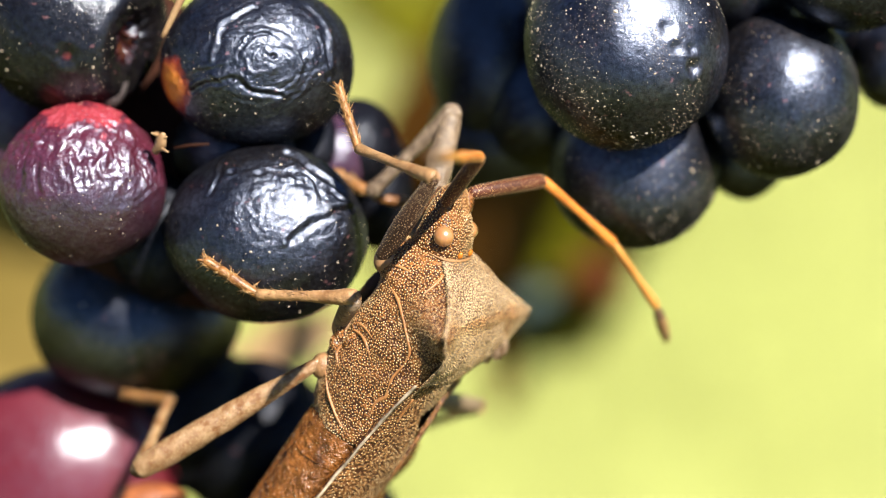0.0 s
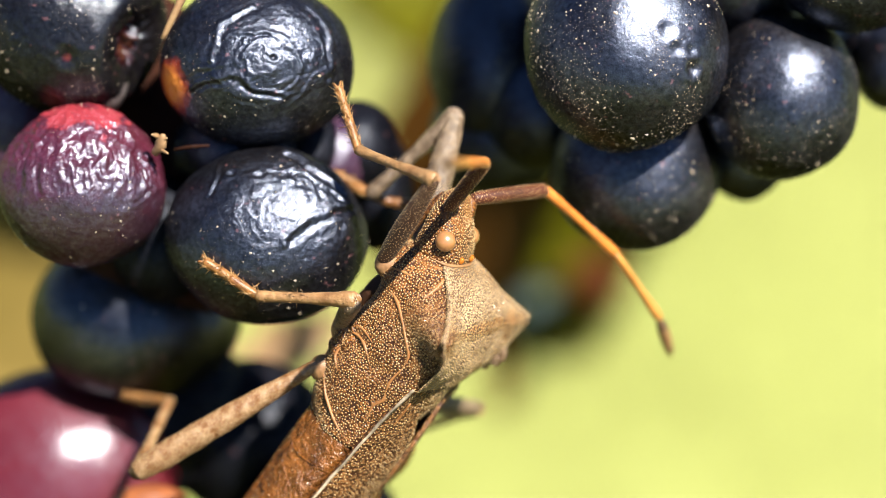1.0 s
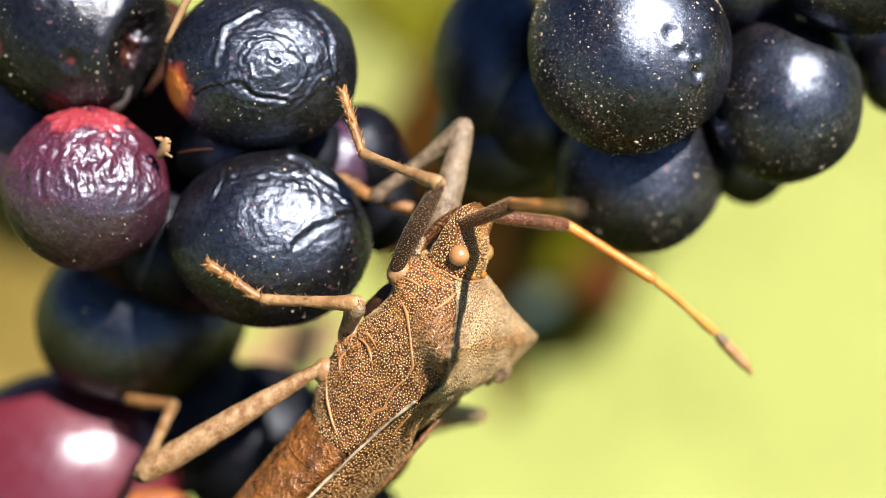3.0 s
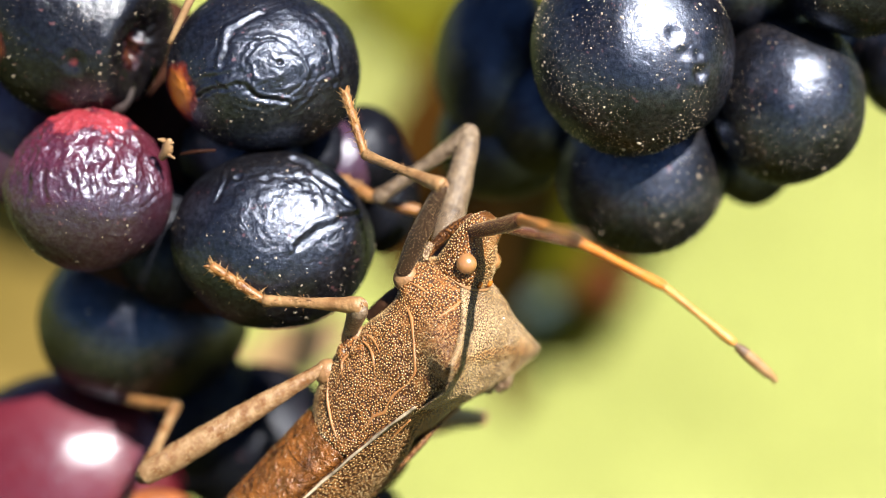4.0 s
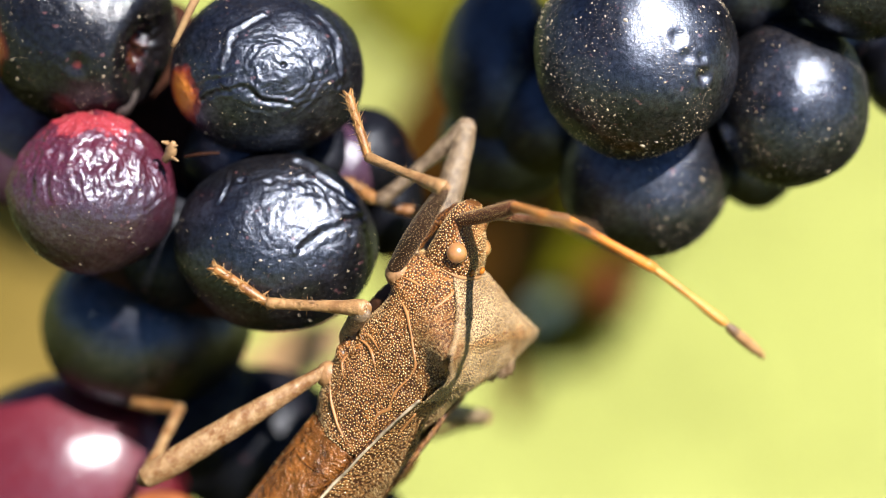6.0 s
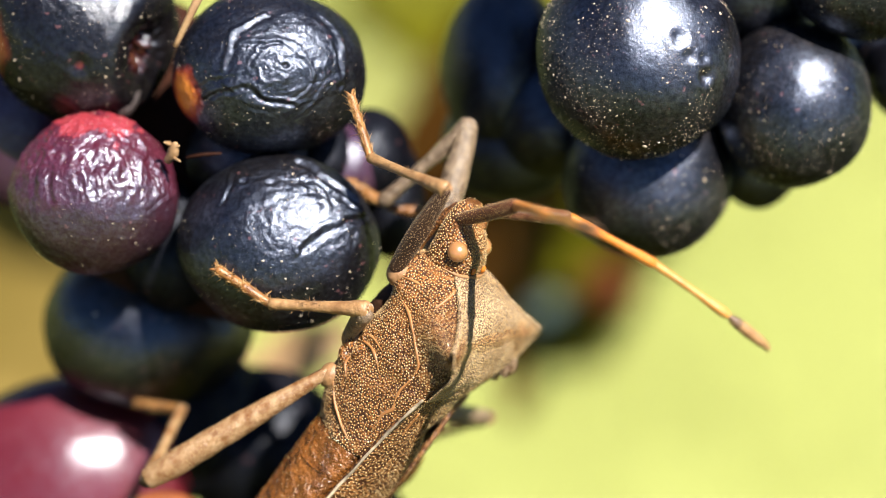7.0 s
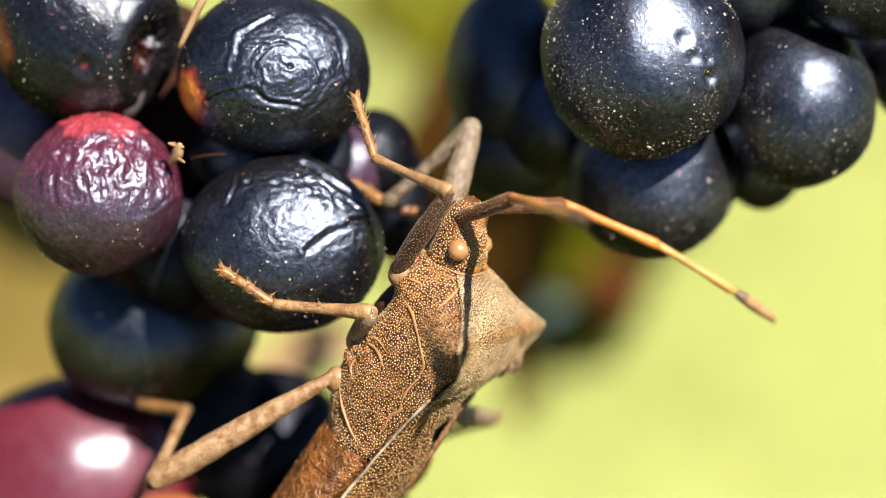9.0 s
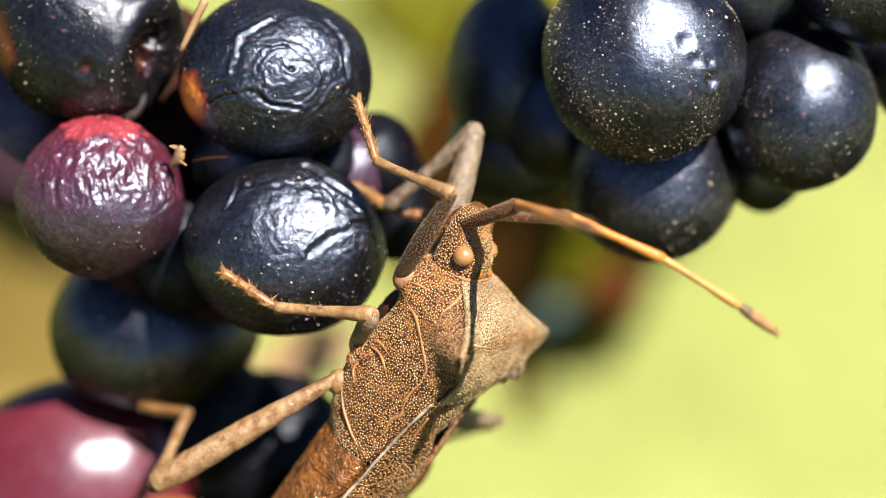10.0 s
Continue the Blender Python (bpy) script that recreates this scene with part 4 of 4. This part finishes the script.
    toes = joined(tube([(0, 0, 0), (0.1, 0, 0.02), (0.5, 0, 0)], (0.09, 0.13, 0.11), 10, 4), tube([(0.5, 0, 0), (0.6, 0, 0.01), (0.95, 0, 0)], (0.09, 0.12, 0.06), 10, 4),
                  bristles([(rng_bug.random() * 0.9, 0.09 * math.cos(a), 0.09 * math.sin(a)) for a in rng_bug.random(120) * 6.28], (1, 0, 0.1), 0.14, 0.6, rng_bug, 0.011))
    MOVING["far_foot"] = part("tarsus", toes, M_TARSUS, bug, "amber tarsus of a leg hidden behind")
    return bug


# ---- the surroundings ----
def leaflet(at, length, width, turn, mat, label, seed):
    """A bramble leaflet: toothed edge, folded midrib, side veins pressed in."""
    rng = np.random.default_rng(seed)
    verts, faces = [], []
    n, m = 28, 9
    for i in range(n + 1):
        t = i / n
        half = width / 2 * math.sin(math.pi * t ** 0.8) ** 0.8 * (1 + 0.10 * ((i % 2) * 2 - 1)) + 0.05
        for j in range(m):
            c = -1 + 2 * j / (m - 1)
            z = 0.12 * width * abs(c) ** 1.3 - 0.10 * length * (t - 0.45) ** 2 + 0.02 * width * math.sin(t * 40 - abs(c) * 7)
            verts.append((t * length, c * half, z))
    for i in range(n):
        for j in range(m - 1):
            a = i * m + j
            faces.append((a, a + 1, a + 1 + m, a + m))
    k = len(verts)
    verts += [(x, y, z - 0.25) for x, y, z in verts]
    faces += [tuple(i + k for i in f[::-1]) for f in faces]
    ob = tagged(new("bramble_leaf"), label, "leaf", "bramble leaves")
    ob.matrix_world = place(*at, turn)
    part("blade", (verts, faces), mat, ob)
    part("midrib", tube([(-length * 0.25, 0, -0.6), (0, 0, -0.3), (length * 0.5, 0, -0.15), (length * 0.97, 0, -0.10 * length * 0.27)], (0.5, 0.5, 0.35, 0.12), 8), mat, ob)
    return ob


def far_berry(at, r, label):
    fruit = tagged(new("unripe_blackberry"), label, "blackberry", "blackberries on the bramble")
    fruit.matrix_world = place(*at)
    shared = mesh_of("drupelet", *drupelet((r * 0.36,) * 3, 0, 2.0, 3), M_RED_FAR)
    rng = np.random.default_rng(3)
    for k in range(34):
        z = 1 - 2 * (k + 0.5) / 34
        a = k * 2.39996
        q = math.sqrt(1 - z * z)
        ob = new("drupelet", shared)
        ob.parent = fruit
        ob.location = Vector((q * math.cos(a), q * math.sin(a), z * 1.15)) * r * 0.78 * MM
    return fruit


def cane():
    ob = tagged(new("bramble_cane"), "arching bramble cane that carries the fruit", "bramble")
    w = lambda u, v, d: S @ (Vector((u, v, d)) * MM) / MM
    line = [(-520, 60, 0), (-420, 30, 500), (-180, 10, 860), w(-26, 22, -16), w(0, 24, -18), w(26, 22, -20), w(60, 10, -30)]
    part("stem", tube([tuple(p) for p in line], (5, 4.5, 3.5, 1.6, 1.4, 1.2, 0.8), 12, 8), M_CANE, ob)
    for a, b in ((L(-6.65, 1.94, -5.50), (-14, 23, -17)), (L(5.35, 5.15, -4.50), (8, 23.5, -18.5))):
        c = Vector(b)
        mid = (a + c) / 2 + Vector((-2, 2, -2))
        part("pedicel", tube([tuple(w(*a)), tuple(w(*mid)), tuple(w(*c))], (0.7, 0.55, 0.6), 10, 6), M_CANE, ob, "thin hairy fruit stalk")
    return ob


def dimming_thicket():
    """Unseen leaves added beneath the fruit and behind the lens, to darken reflections and ground bounce."""
    rng = np.random.default_rng(21)
    verts, faces = [], []
    for _ in range(14000):
        a, d = rng.uniform(-3.1416, 3.1416), rng.uniform(0.02, 1.6)
        x, y = math.cos(a) * d * 1000, math.sin(a) * d * 1000
        top = 560 + 420 * min(1, max(0, d - 0.45)) + 60 * math.sin(a * 5 + d * 4)
        if y > 500:
            continue
        if abs(x) < 220 + 0.6 * max(y, 0) and y > -60:
            top = min(top, (700 - y) * 0.6)
            if top < 40:
                continue
        z = rng.uniform(0.1, 1) * top
        m = Euler((rng.uniform(-0.9, 0.9), rng.uniform(-0.9, 0.9), rng.uniform(0, 6.28))).to_matrix()
        l, w = rng.uniform(40, 75), rng.uniform(14, 24)
        k = len(verts)
        for p in ((0, 0, 0), (l * 0.35, w, 6), (l * 0.7, w * 0.8, 5), (l, 0, -6), (l * 0.7, -w * 0.8, 5), (l * 0.35, -w, 6), (l * 0.5, 0, -3)):
            verts.append(tuple(m @ Vector(p) + Vector((x, y, z))))
        faces += [(k + i, k + (i + 1) % 6, k + 6) for i in range(6)]
    return tagged(new("unseen_dimming_leaves", mesh_of("unseen_dimming_leaves", verts, faces, M_LEAF_DARKENED)), "unseen dark green leaves added to darken the fruit's reflections", "bramble", kind="stuff")


def meadow():
    ob = tagged(new("ground"), "sunlit yellow-green meadow turf", "ground", kind="structure")
    n, size, rows = 60, 300000.0, []
    for i in range(n + 1):
        row = []
        for j in range(n + 1):
            f = lambda k: math.copysign(abs(2 * k / n - 1) ** 3, 2 * k / n - 1) * size
            x, y = f(j), f(i) + 1400
            row.append((x, y, 12 * noise.noise(Vector((x / 900, y / 900, 0))) - 12))
        rows.append(row)
    part("turf", rings(rows, False, False), M_GROUND, ob)
    rng = np.random.default_rng(8)
    verts, faces = [], []
    for _ in range(16000):
        x, y = rng.normal(0, 520), rng.normal(1450, 520)
        if y < 560:
            continue
        h, a, lean = rng.uniform(15, 40), rng.uniform(0, 6.28), rng.uniform(5, 25)
        dx, dy = math.cos(a) * 1.6, math.sin(a) * 1.6
        lx, ly = -math.sin(a) * lean, math.cos(a) * lean
        k = len(verts)
        verts += [(x - dx, y - dy, -22), (x + dx, y + dy, -22), (x + dx * 0.7 + lx * 0.4, y + dy * 0.7 + ly * 0.4, h * 0.6 - 12),
                  (x - dx * 0.7 + lx * 0.4, y - dy * 0.7 + ly * 0.4, h * 0.6 - 12), (x + lx, y + ly, h - 12)]
        faces += [(k, k + 1, k + 2, k + 3), (k + 3, k + 2, k + 4)]
    grass = tagged(new("grass", mesh_of("grass", verts, faces, M_GRASS)), "short dry yellow-green grass", "grass", kind="stuff")
    return ob


left_blackberry()
right_blackberry()
BUG = build_bug()
# the dark leaves get no cast shadow; their shade is in the material colour
leaflet(L(3.73, -4.95, -62.00), 11, 9, pose(0, 0, 0, -45, -15, 60), M_LEAF_DARKENED, "green bramble leaf, shade put into its dark colour", 1)
leaflet(L(1.99, -3.18, -50.00), 14, 13, pose(0, 0, 0, -50, 10, 92), M_LEAF_DEAD_DARKENED, "withered brown bramble leaf, shade put into its dark colour", 2)
leaflet(L(6.65, -2.00, -60.00), 11, 11, pose(0, 0, 0, -45, 10, 80), M_LEAF_DARKENED, "green bramble leaf, shade put into its dark colour", 6)
leaflet(L(-5.04, 11.59, -60.00), 18, 12, pose(0, 0, 0, -40, 20, -5), M_LEAF_DARKENED, "green bramble leaf, shade put into its dark colour", 3)
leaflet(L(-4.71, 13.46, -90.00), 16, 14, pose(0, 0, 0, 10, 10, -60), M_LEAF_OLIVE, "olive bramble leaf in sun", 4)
leaflet(L(-22.48, -6.19, -55.00), 17, 12, pose(0, 0, 0, 20, -10, 60), M_LEAF_TAN, "yellowing tan bramble leaf", 5)
leaflet(L(-6.62, -3.83, -30.00), 3.6, 2.0, pose(0, 0, 0, 10, 0, 25), M_DRY, "small pale dried bramble leaf", 7)
# added leaf tip whose colour imitates a bluish sky glint
leaflet(L(3.3, -2.25, -47.00), 1.4, 1.0, pose(0, 0, 0, -30, 0, 25), M_SKY_GLINT, "small leaf tip with a sky glint put into its bluish colour", 8)
far_berry(L(6.56, -1.16, -54.00), 1.1, "small unripe red blackberry, shade put into its dark colour")
dimming_thicket()
cane()
meadow()


# ---- how things move ----
BODY = [
    (0, 0.000, -0.000, -0.00),
    (0.5, 0.003, -0.115, -2.54),
    (1, -0.019, -0.061, -1.49),
    (1.5, -0.020, -0.038, -0.56),
    (2, -0.011, -0.056, -1.06),
    (2.5, 0.020, -0.184, -4.84),
    (2.7, 0.020, -0.204, -5.41),
    (3.8, 0.024, -0.319, -8.54),
    (4, 0.024, -0.340, -9.11),
    (4.5, -0.017, -0.285, -8.20),
    (5, -0.075, -0.199, -5.91),
    (5.5, -0.074, -0.143, -4.39),
    (6.8, -0.063, -0.113, -2.85),
    (7, -0.061, -0.108, -2.61),
    (7.5, -0.069, -0.098, -1.42),
    (8, -0.059, -0.086, -1.41),
    (8.5, -0.056, -0.093, -0.30),
    (9, -0.051, -0.083, -0.17),
    (9.5, -0.029, -0.093, -0.92),
    (10, -0.021, -0.127, -1.55)]
RIGHT_ANTENNA = [
    (0, (0.858, 0.155, -0.489), (0.698, -0.601, -0.389), (0.516, -0.718, -0.467), (0.246, -0.629, -0.737)),
    (0.5, (0.853, 0.099, -0.513), (0.674, -0.615, -0.410), (0.513, -0.746, -0.424), (0.235, -0.664, -0.710)),
    (1, (0.854, 0.109, -0.509), (0.698, -0.608, -0.377), (0.520, -0.732, -0.440), (0.255, -0.661, -0.706)),
    (1.5, (0.863, 0.132, -0.488), (0.710, -0.629, -0.317), (0.499, -0.700, -0.511), (0.245, -0.650, -0.719)),
    (2, (0.873, 0.097, -0.478), (0.696, -0.624, -0.355), (0.493, -0.714, -0.498), (0.266, -0.632, -0.728)),
    (2.5, (0.891, -0.003, -0.454), (0.755, -0.566, -0.330), (0.554, -0.701, -0.449), (0.386, -0.746, -0.543)),
    (2.7, (0.907, -0.081, -0.414), (0.826, -0.548, -0.134), (0.652, -0.607, -0.453), (0.606, -0.746, -0.275)),
    (3.8, (0.907, -0.159, -0.390), (0.860, -0.458, -0.225), (0.808, -0.589, -0.018), (0.779, -0.596, -0.196)),
    (4, (0.911, -0.183, -0.369), (0.846, -0.432, -0.314), (0.768, -0.631, 0.110), (0.745, -0.651, -0.145)),
    (4.5, (0.916, -0.141, -0.375), (0.845, -0.437, -0.309), (0.766, -0.634, 0.107), (0.718, -0.685, -0.128)),
    (5, (0.944, -0.129, -0.303), (0.839, -0.472, -0.270), (0.800, -0.586, -0.128), (0.699, -0.694, -0.173)),
    (5.5, (0.944, -0.103, -0.315), (0.850, -0.455, -0.266), (0.787, -0.604, -0.123), (0.728, -0.602, -0.329)),
    (6.8, (0.975, -0.110, -0.193), (0.825, -0.453, -0.338), (0.785, -0.609, -0.112), (0.690, -0.575, -0.439)),
    (7, (0.966, -0.087, -0.245), (0.836, -0.438, -0.330), (0.815, -0.572, -0.092), (0.746, -0.580, -0.326)),
    (7.5, (0.992, -0.098, -0.079), (0.856, -0.371, -0.362), (0.840, -0.526, -0.128), (0.836, -0.514, -0.193)),
    (8, (0.951, -0.027, -0.309), (0.890, -0.389, -0.239), (0.847, -0.504, -0.169), (0.801, -0.528, -0.282)),
    (8.5, (0.928, 0.032, -0.372), (0.898, -0.395, -0.192), (0.853, -0.497, -0.161), (0.794, -0.528, -0.303)),
    (9, (0.931, 0.034, -0.363), (0.900, -0.379, -0.216), (0.850, -0.509, -0.134), (0.764, -0.519, -0.383)),
    (9.5, (0.922, 0.012, -0.388), (0.889, -0.412, -0.201), (0.845, -0.516, -0.141), (0.742, -0.503, -0.443)),
    (10, (0.926, -0.038, -0.376), (0.895, -0.390, -0.215), (0.844, -0.522, -0.125), (0.742, -0.503, -0.442))]
LEFT_ANTENNA = [
    (0, (0.369, 0.493, 0.788), (-0.176, -0.040, 0.984)),
    (0.5, (0.382, 0.469, 0.797), (-0.175, -0.025, 0.984)),
    (1, (0.402, 0.487, 0.775), (-0.155, -0.038, 0.987)),
    (1.5, (0.447, 0.415, 0.793), (0.002, -0.001, 1.000)),
    (2, (0.450, 0.324, 0.832), (0.084, 0.009, 0.996)),
    (2.5, (0.543, 0.268, 0.796), (0.188, -0.018, 0.982)),
    (2.7, (0.535, 0.230, 0.813), (0.197, -0.027, 0.980)),
    (3.8, (0.517, 0.133, 0.845), (0.181, -0.068, 0.981)),
    (4, (0.510, 0.115, 0.853), (0.187, -0.080, 0.979)),
    (4.5, (0.509, 0.145, 0.848), (0.211, -0.082, 0.974)),
    (5, (0.578, 0.153, 0.801), (0.216, -0.098, 0.971)),
    (5.5, (0.576, 0.139, 0.805), (0.243, -0.105, 0.964)),
    (6.8, (0.605, 0.123, 0.787), (0.245, -0.105, 0.964)),
    (7, (0.605, 0.138, 0.784), (0.246, -0.108, 0.963)),
    (7.5, (0.625, 0.148, 0.766), (0.240, -0.105, 0.965)),
    (8, (0.594, 0.162, 0.788), (0.231, -0.100, 0.968)),
    (8.5, (0.587, 0.192, 0.786), (0.221, -0.092, 0.971)),
    (9, (0.578, 0.193, 0.793), (0.221, -0.092, 0.971)),
    (9.5, (0.568, 0.187, 0.802), (0.224, -0.099, 0.969)),
    (10, (0.566, 0.181, 0.804), (0.231, -0.102, 0.968))]
# ankle and claw on the fruit, and the way the knee points
FEET = {
    "fore_left": (L(-1.84, 2.18, 0.90), L(-2.24, 3.43, 0.75), L(0.86, 0.05, 1)),
    "fore_right": (L(-1.66, 1.27, -1.60), L(-2.38, 1.69, -1.90), L(0.40, 1, -0.05)),
    "mid_left": (L(-4.05, -1.00, 0.62), L(-5.15, -0.28, 0.55), L(0.1, 0.75, 1)),
    "mid_right": (L(-0.50, -4.34, -6.40), L(-1.32, -4.62, -6.80), L(1, 0.1, 0.05)),
    "hind_left": (L(-6.44, -3.53, -3.60), L(-7.34, -3.47, -4.00), L(-1, -0.9, 0.6)),
}


def aim(p, q):
    """Pose at p with x towards q."""
    x = (q - p).normalized()
    hint = Vector((0.13, 0.08, 1)) if abs(x.z) < 0.93 else Vector((0.2, 1, 0.1))
    y = hint.cross(x).normalized()
    m = Matrix((x, y, x.cross(y))).transposed().to_4x4()
    m.translation = p
    return m


def steady(x, before):
    """Pose at a joint with x along a way, rolled as little as can be since the last pose."""
    x = x.normalized()
    y = before.to_3x3().col[1]
    y = (y - x * y.dot(x)).normalized()
    return Matrix((x, y, x.cross(y))).transposed().to_4x4()


def knee(hip, ankle, a, b, pole):
    d = ankle - hip
    r = min(d.length, (a + b) * 0.999)
    x = d.normalized()
    k = (a * a - b * b + r * r) / (2 * r)
    h = math.sqrt(max(a * a - k * k, 0.0))
    n = (pole - x * pole.dot(x)).normalized()
    return hip + x * k + n * h


def in_metres(m):
    m = m.copy()
    m.translation = m.translation * MM
    return m


def tenths(table):
    """Rows of (t, numbers or points), eased to one row every tenth of a second."""
    flat = [np.concatenate([np.atleast_1d(np.array(v, float)) for v in row[1:]]) for row in table]
    when = [float(row[0]) for row in table]
    slope = []
    for i in range(len(flat)):
        if i in (0, len(flat) - 1):
            slope.append(flat[i] * 0)
            continue
        a = (flat[i] - flat[i - 1]) / (when[i] - when[i - 1])
        b = (flat[i + 1] - flat[i]) / (when[i + 1] - when[i])
        slope.append(np.where(a * b > 0, 2 * a * b / np.where(a + b == 0, 1, a + b), 0))
    out = []
    for k in range(101):
        t = k / 10
        i = max(j for j in range(len(when) - 1) if when[j] <= t + 1e-6)
        h = when[i + 1] - when[i]
        u = min(max((t - when[i]) / h, 0), 1)
        out.append((t, (2 * u ** 3 - 3 * u * u + 1) * flat[i] + (u ** 3 - 2 * u * u + u) * h * slope[i]
                    + (3 * u * u - 2 * u ** 3) * flat[i + 1] + (u ** 3 - u * u) * h * slope[i + 1]))
    return out


def motions():
    rows = {}
    last = {}
    body_rows = []
    lengths = {"fore_left": (2.6, 2.5), "fore_right": (3.45, 2.68), "mid_left": (1.12, 2.26), "mid_right": (2.4, 2.4), "hind_left": (4.8, 3.4)}
    for (t, (du, dv, turn)), (_, right), (_, left) in zip(tenths(BODY), tenths(RIGHT_ANTENNA), tenths(LEFT_ANTENNA)):
        right, left = right.reshape(-1, 3), left.reshape(-1, 3)
        body = Matrix.Translation(BUG_AT + Vector((float(du), float(dv), 0))) @ pose(0, 0, 0, 0, 0, float(turn)) @ BUG_TURN
        body_rows.append((t, S @ in_metres(body)))
        inv = body.inverted()
        for side, ways in (("right", [Vector(v) for v in right]), ("left", [Vector(left[0]), Vector(left[1]), Vector(left[1]), Vector(left[1])])):
            at = body @ ANTENNA_BASE[side]
            poses = []
            for k, way in enumerate(ways):
                key = (side, k)
                m = steady(way, last[key]) if key in last else aim(Vector(), way)
                m.translation = at
                last[key] = m
                poses.append(m)
                at = at + way.normalized() * ANTENNA_LENGTHS[k]
            pieces = MOVING[side + "_antenna"]
            rows.setdefault(pieces[0], []).append((t, in_metres(inv @ poses[0])))
            for piece, m in zip(pieces[1:], poses[1:]):
                rows.setdefault(piece, []).append((t, in_metres(poses[0].inverted() @ m)))
        for key, (ankle, claw, pole) in FEET.items():
            hip = body @ HIPS[key]
            a, b = lengths[key]
            joint = knee(hip, ankle, a, b, pole)
            femur, tibia, tarsus, brush = MOVING[key]
            way = (joint - hip).normalized()
            m = steady(way, last[key]) if key in last else aim(Vector(), way)
            m.translation = hip
            last[key] = m
            rows.setdefault(femur, []).append((t, in_metres(inv @ m)))
            rows.setdefault(tibia, []).append((t, in_metres(m.inverted() @ aim(joint, ankle))))
            foot = in_metres(m.inverted() @ aim(ankle, claw))
            rows.setdefault(tarsus, []).append((t, foot))
            rows.setdefault(brush, []).append((t, foot))
        rows.setdefault(MOVING["far_foot"], []).append((t, in_metres(inv @ aim(L(-0.67, 1.03, -2.50), L(-1.59, 1.19, -2.40)))))
    walk(BUG, body_rows)
    for piece, keyed in rows.items():
        walk(piece, keyed)


motions()
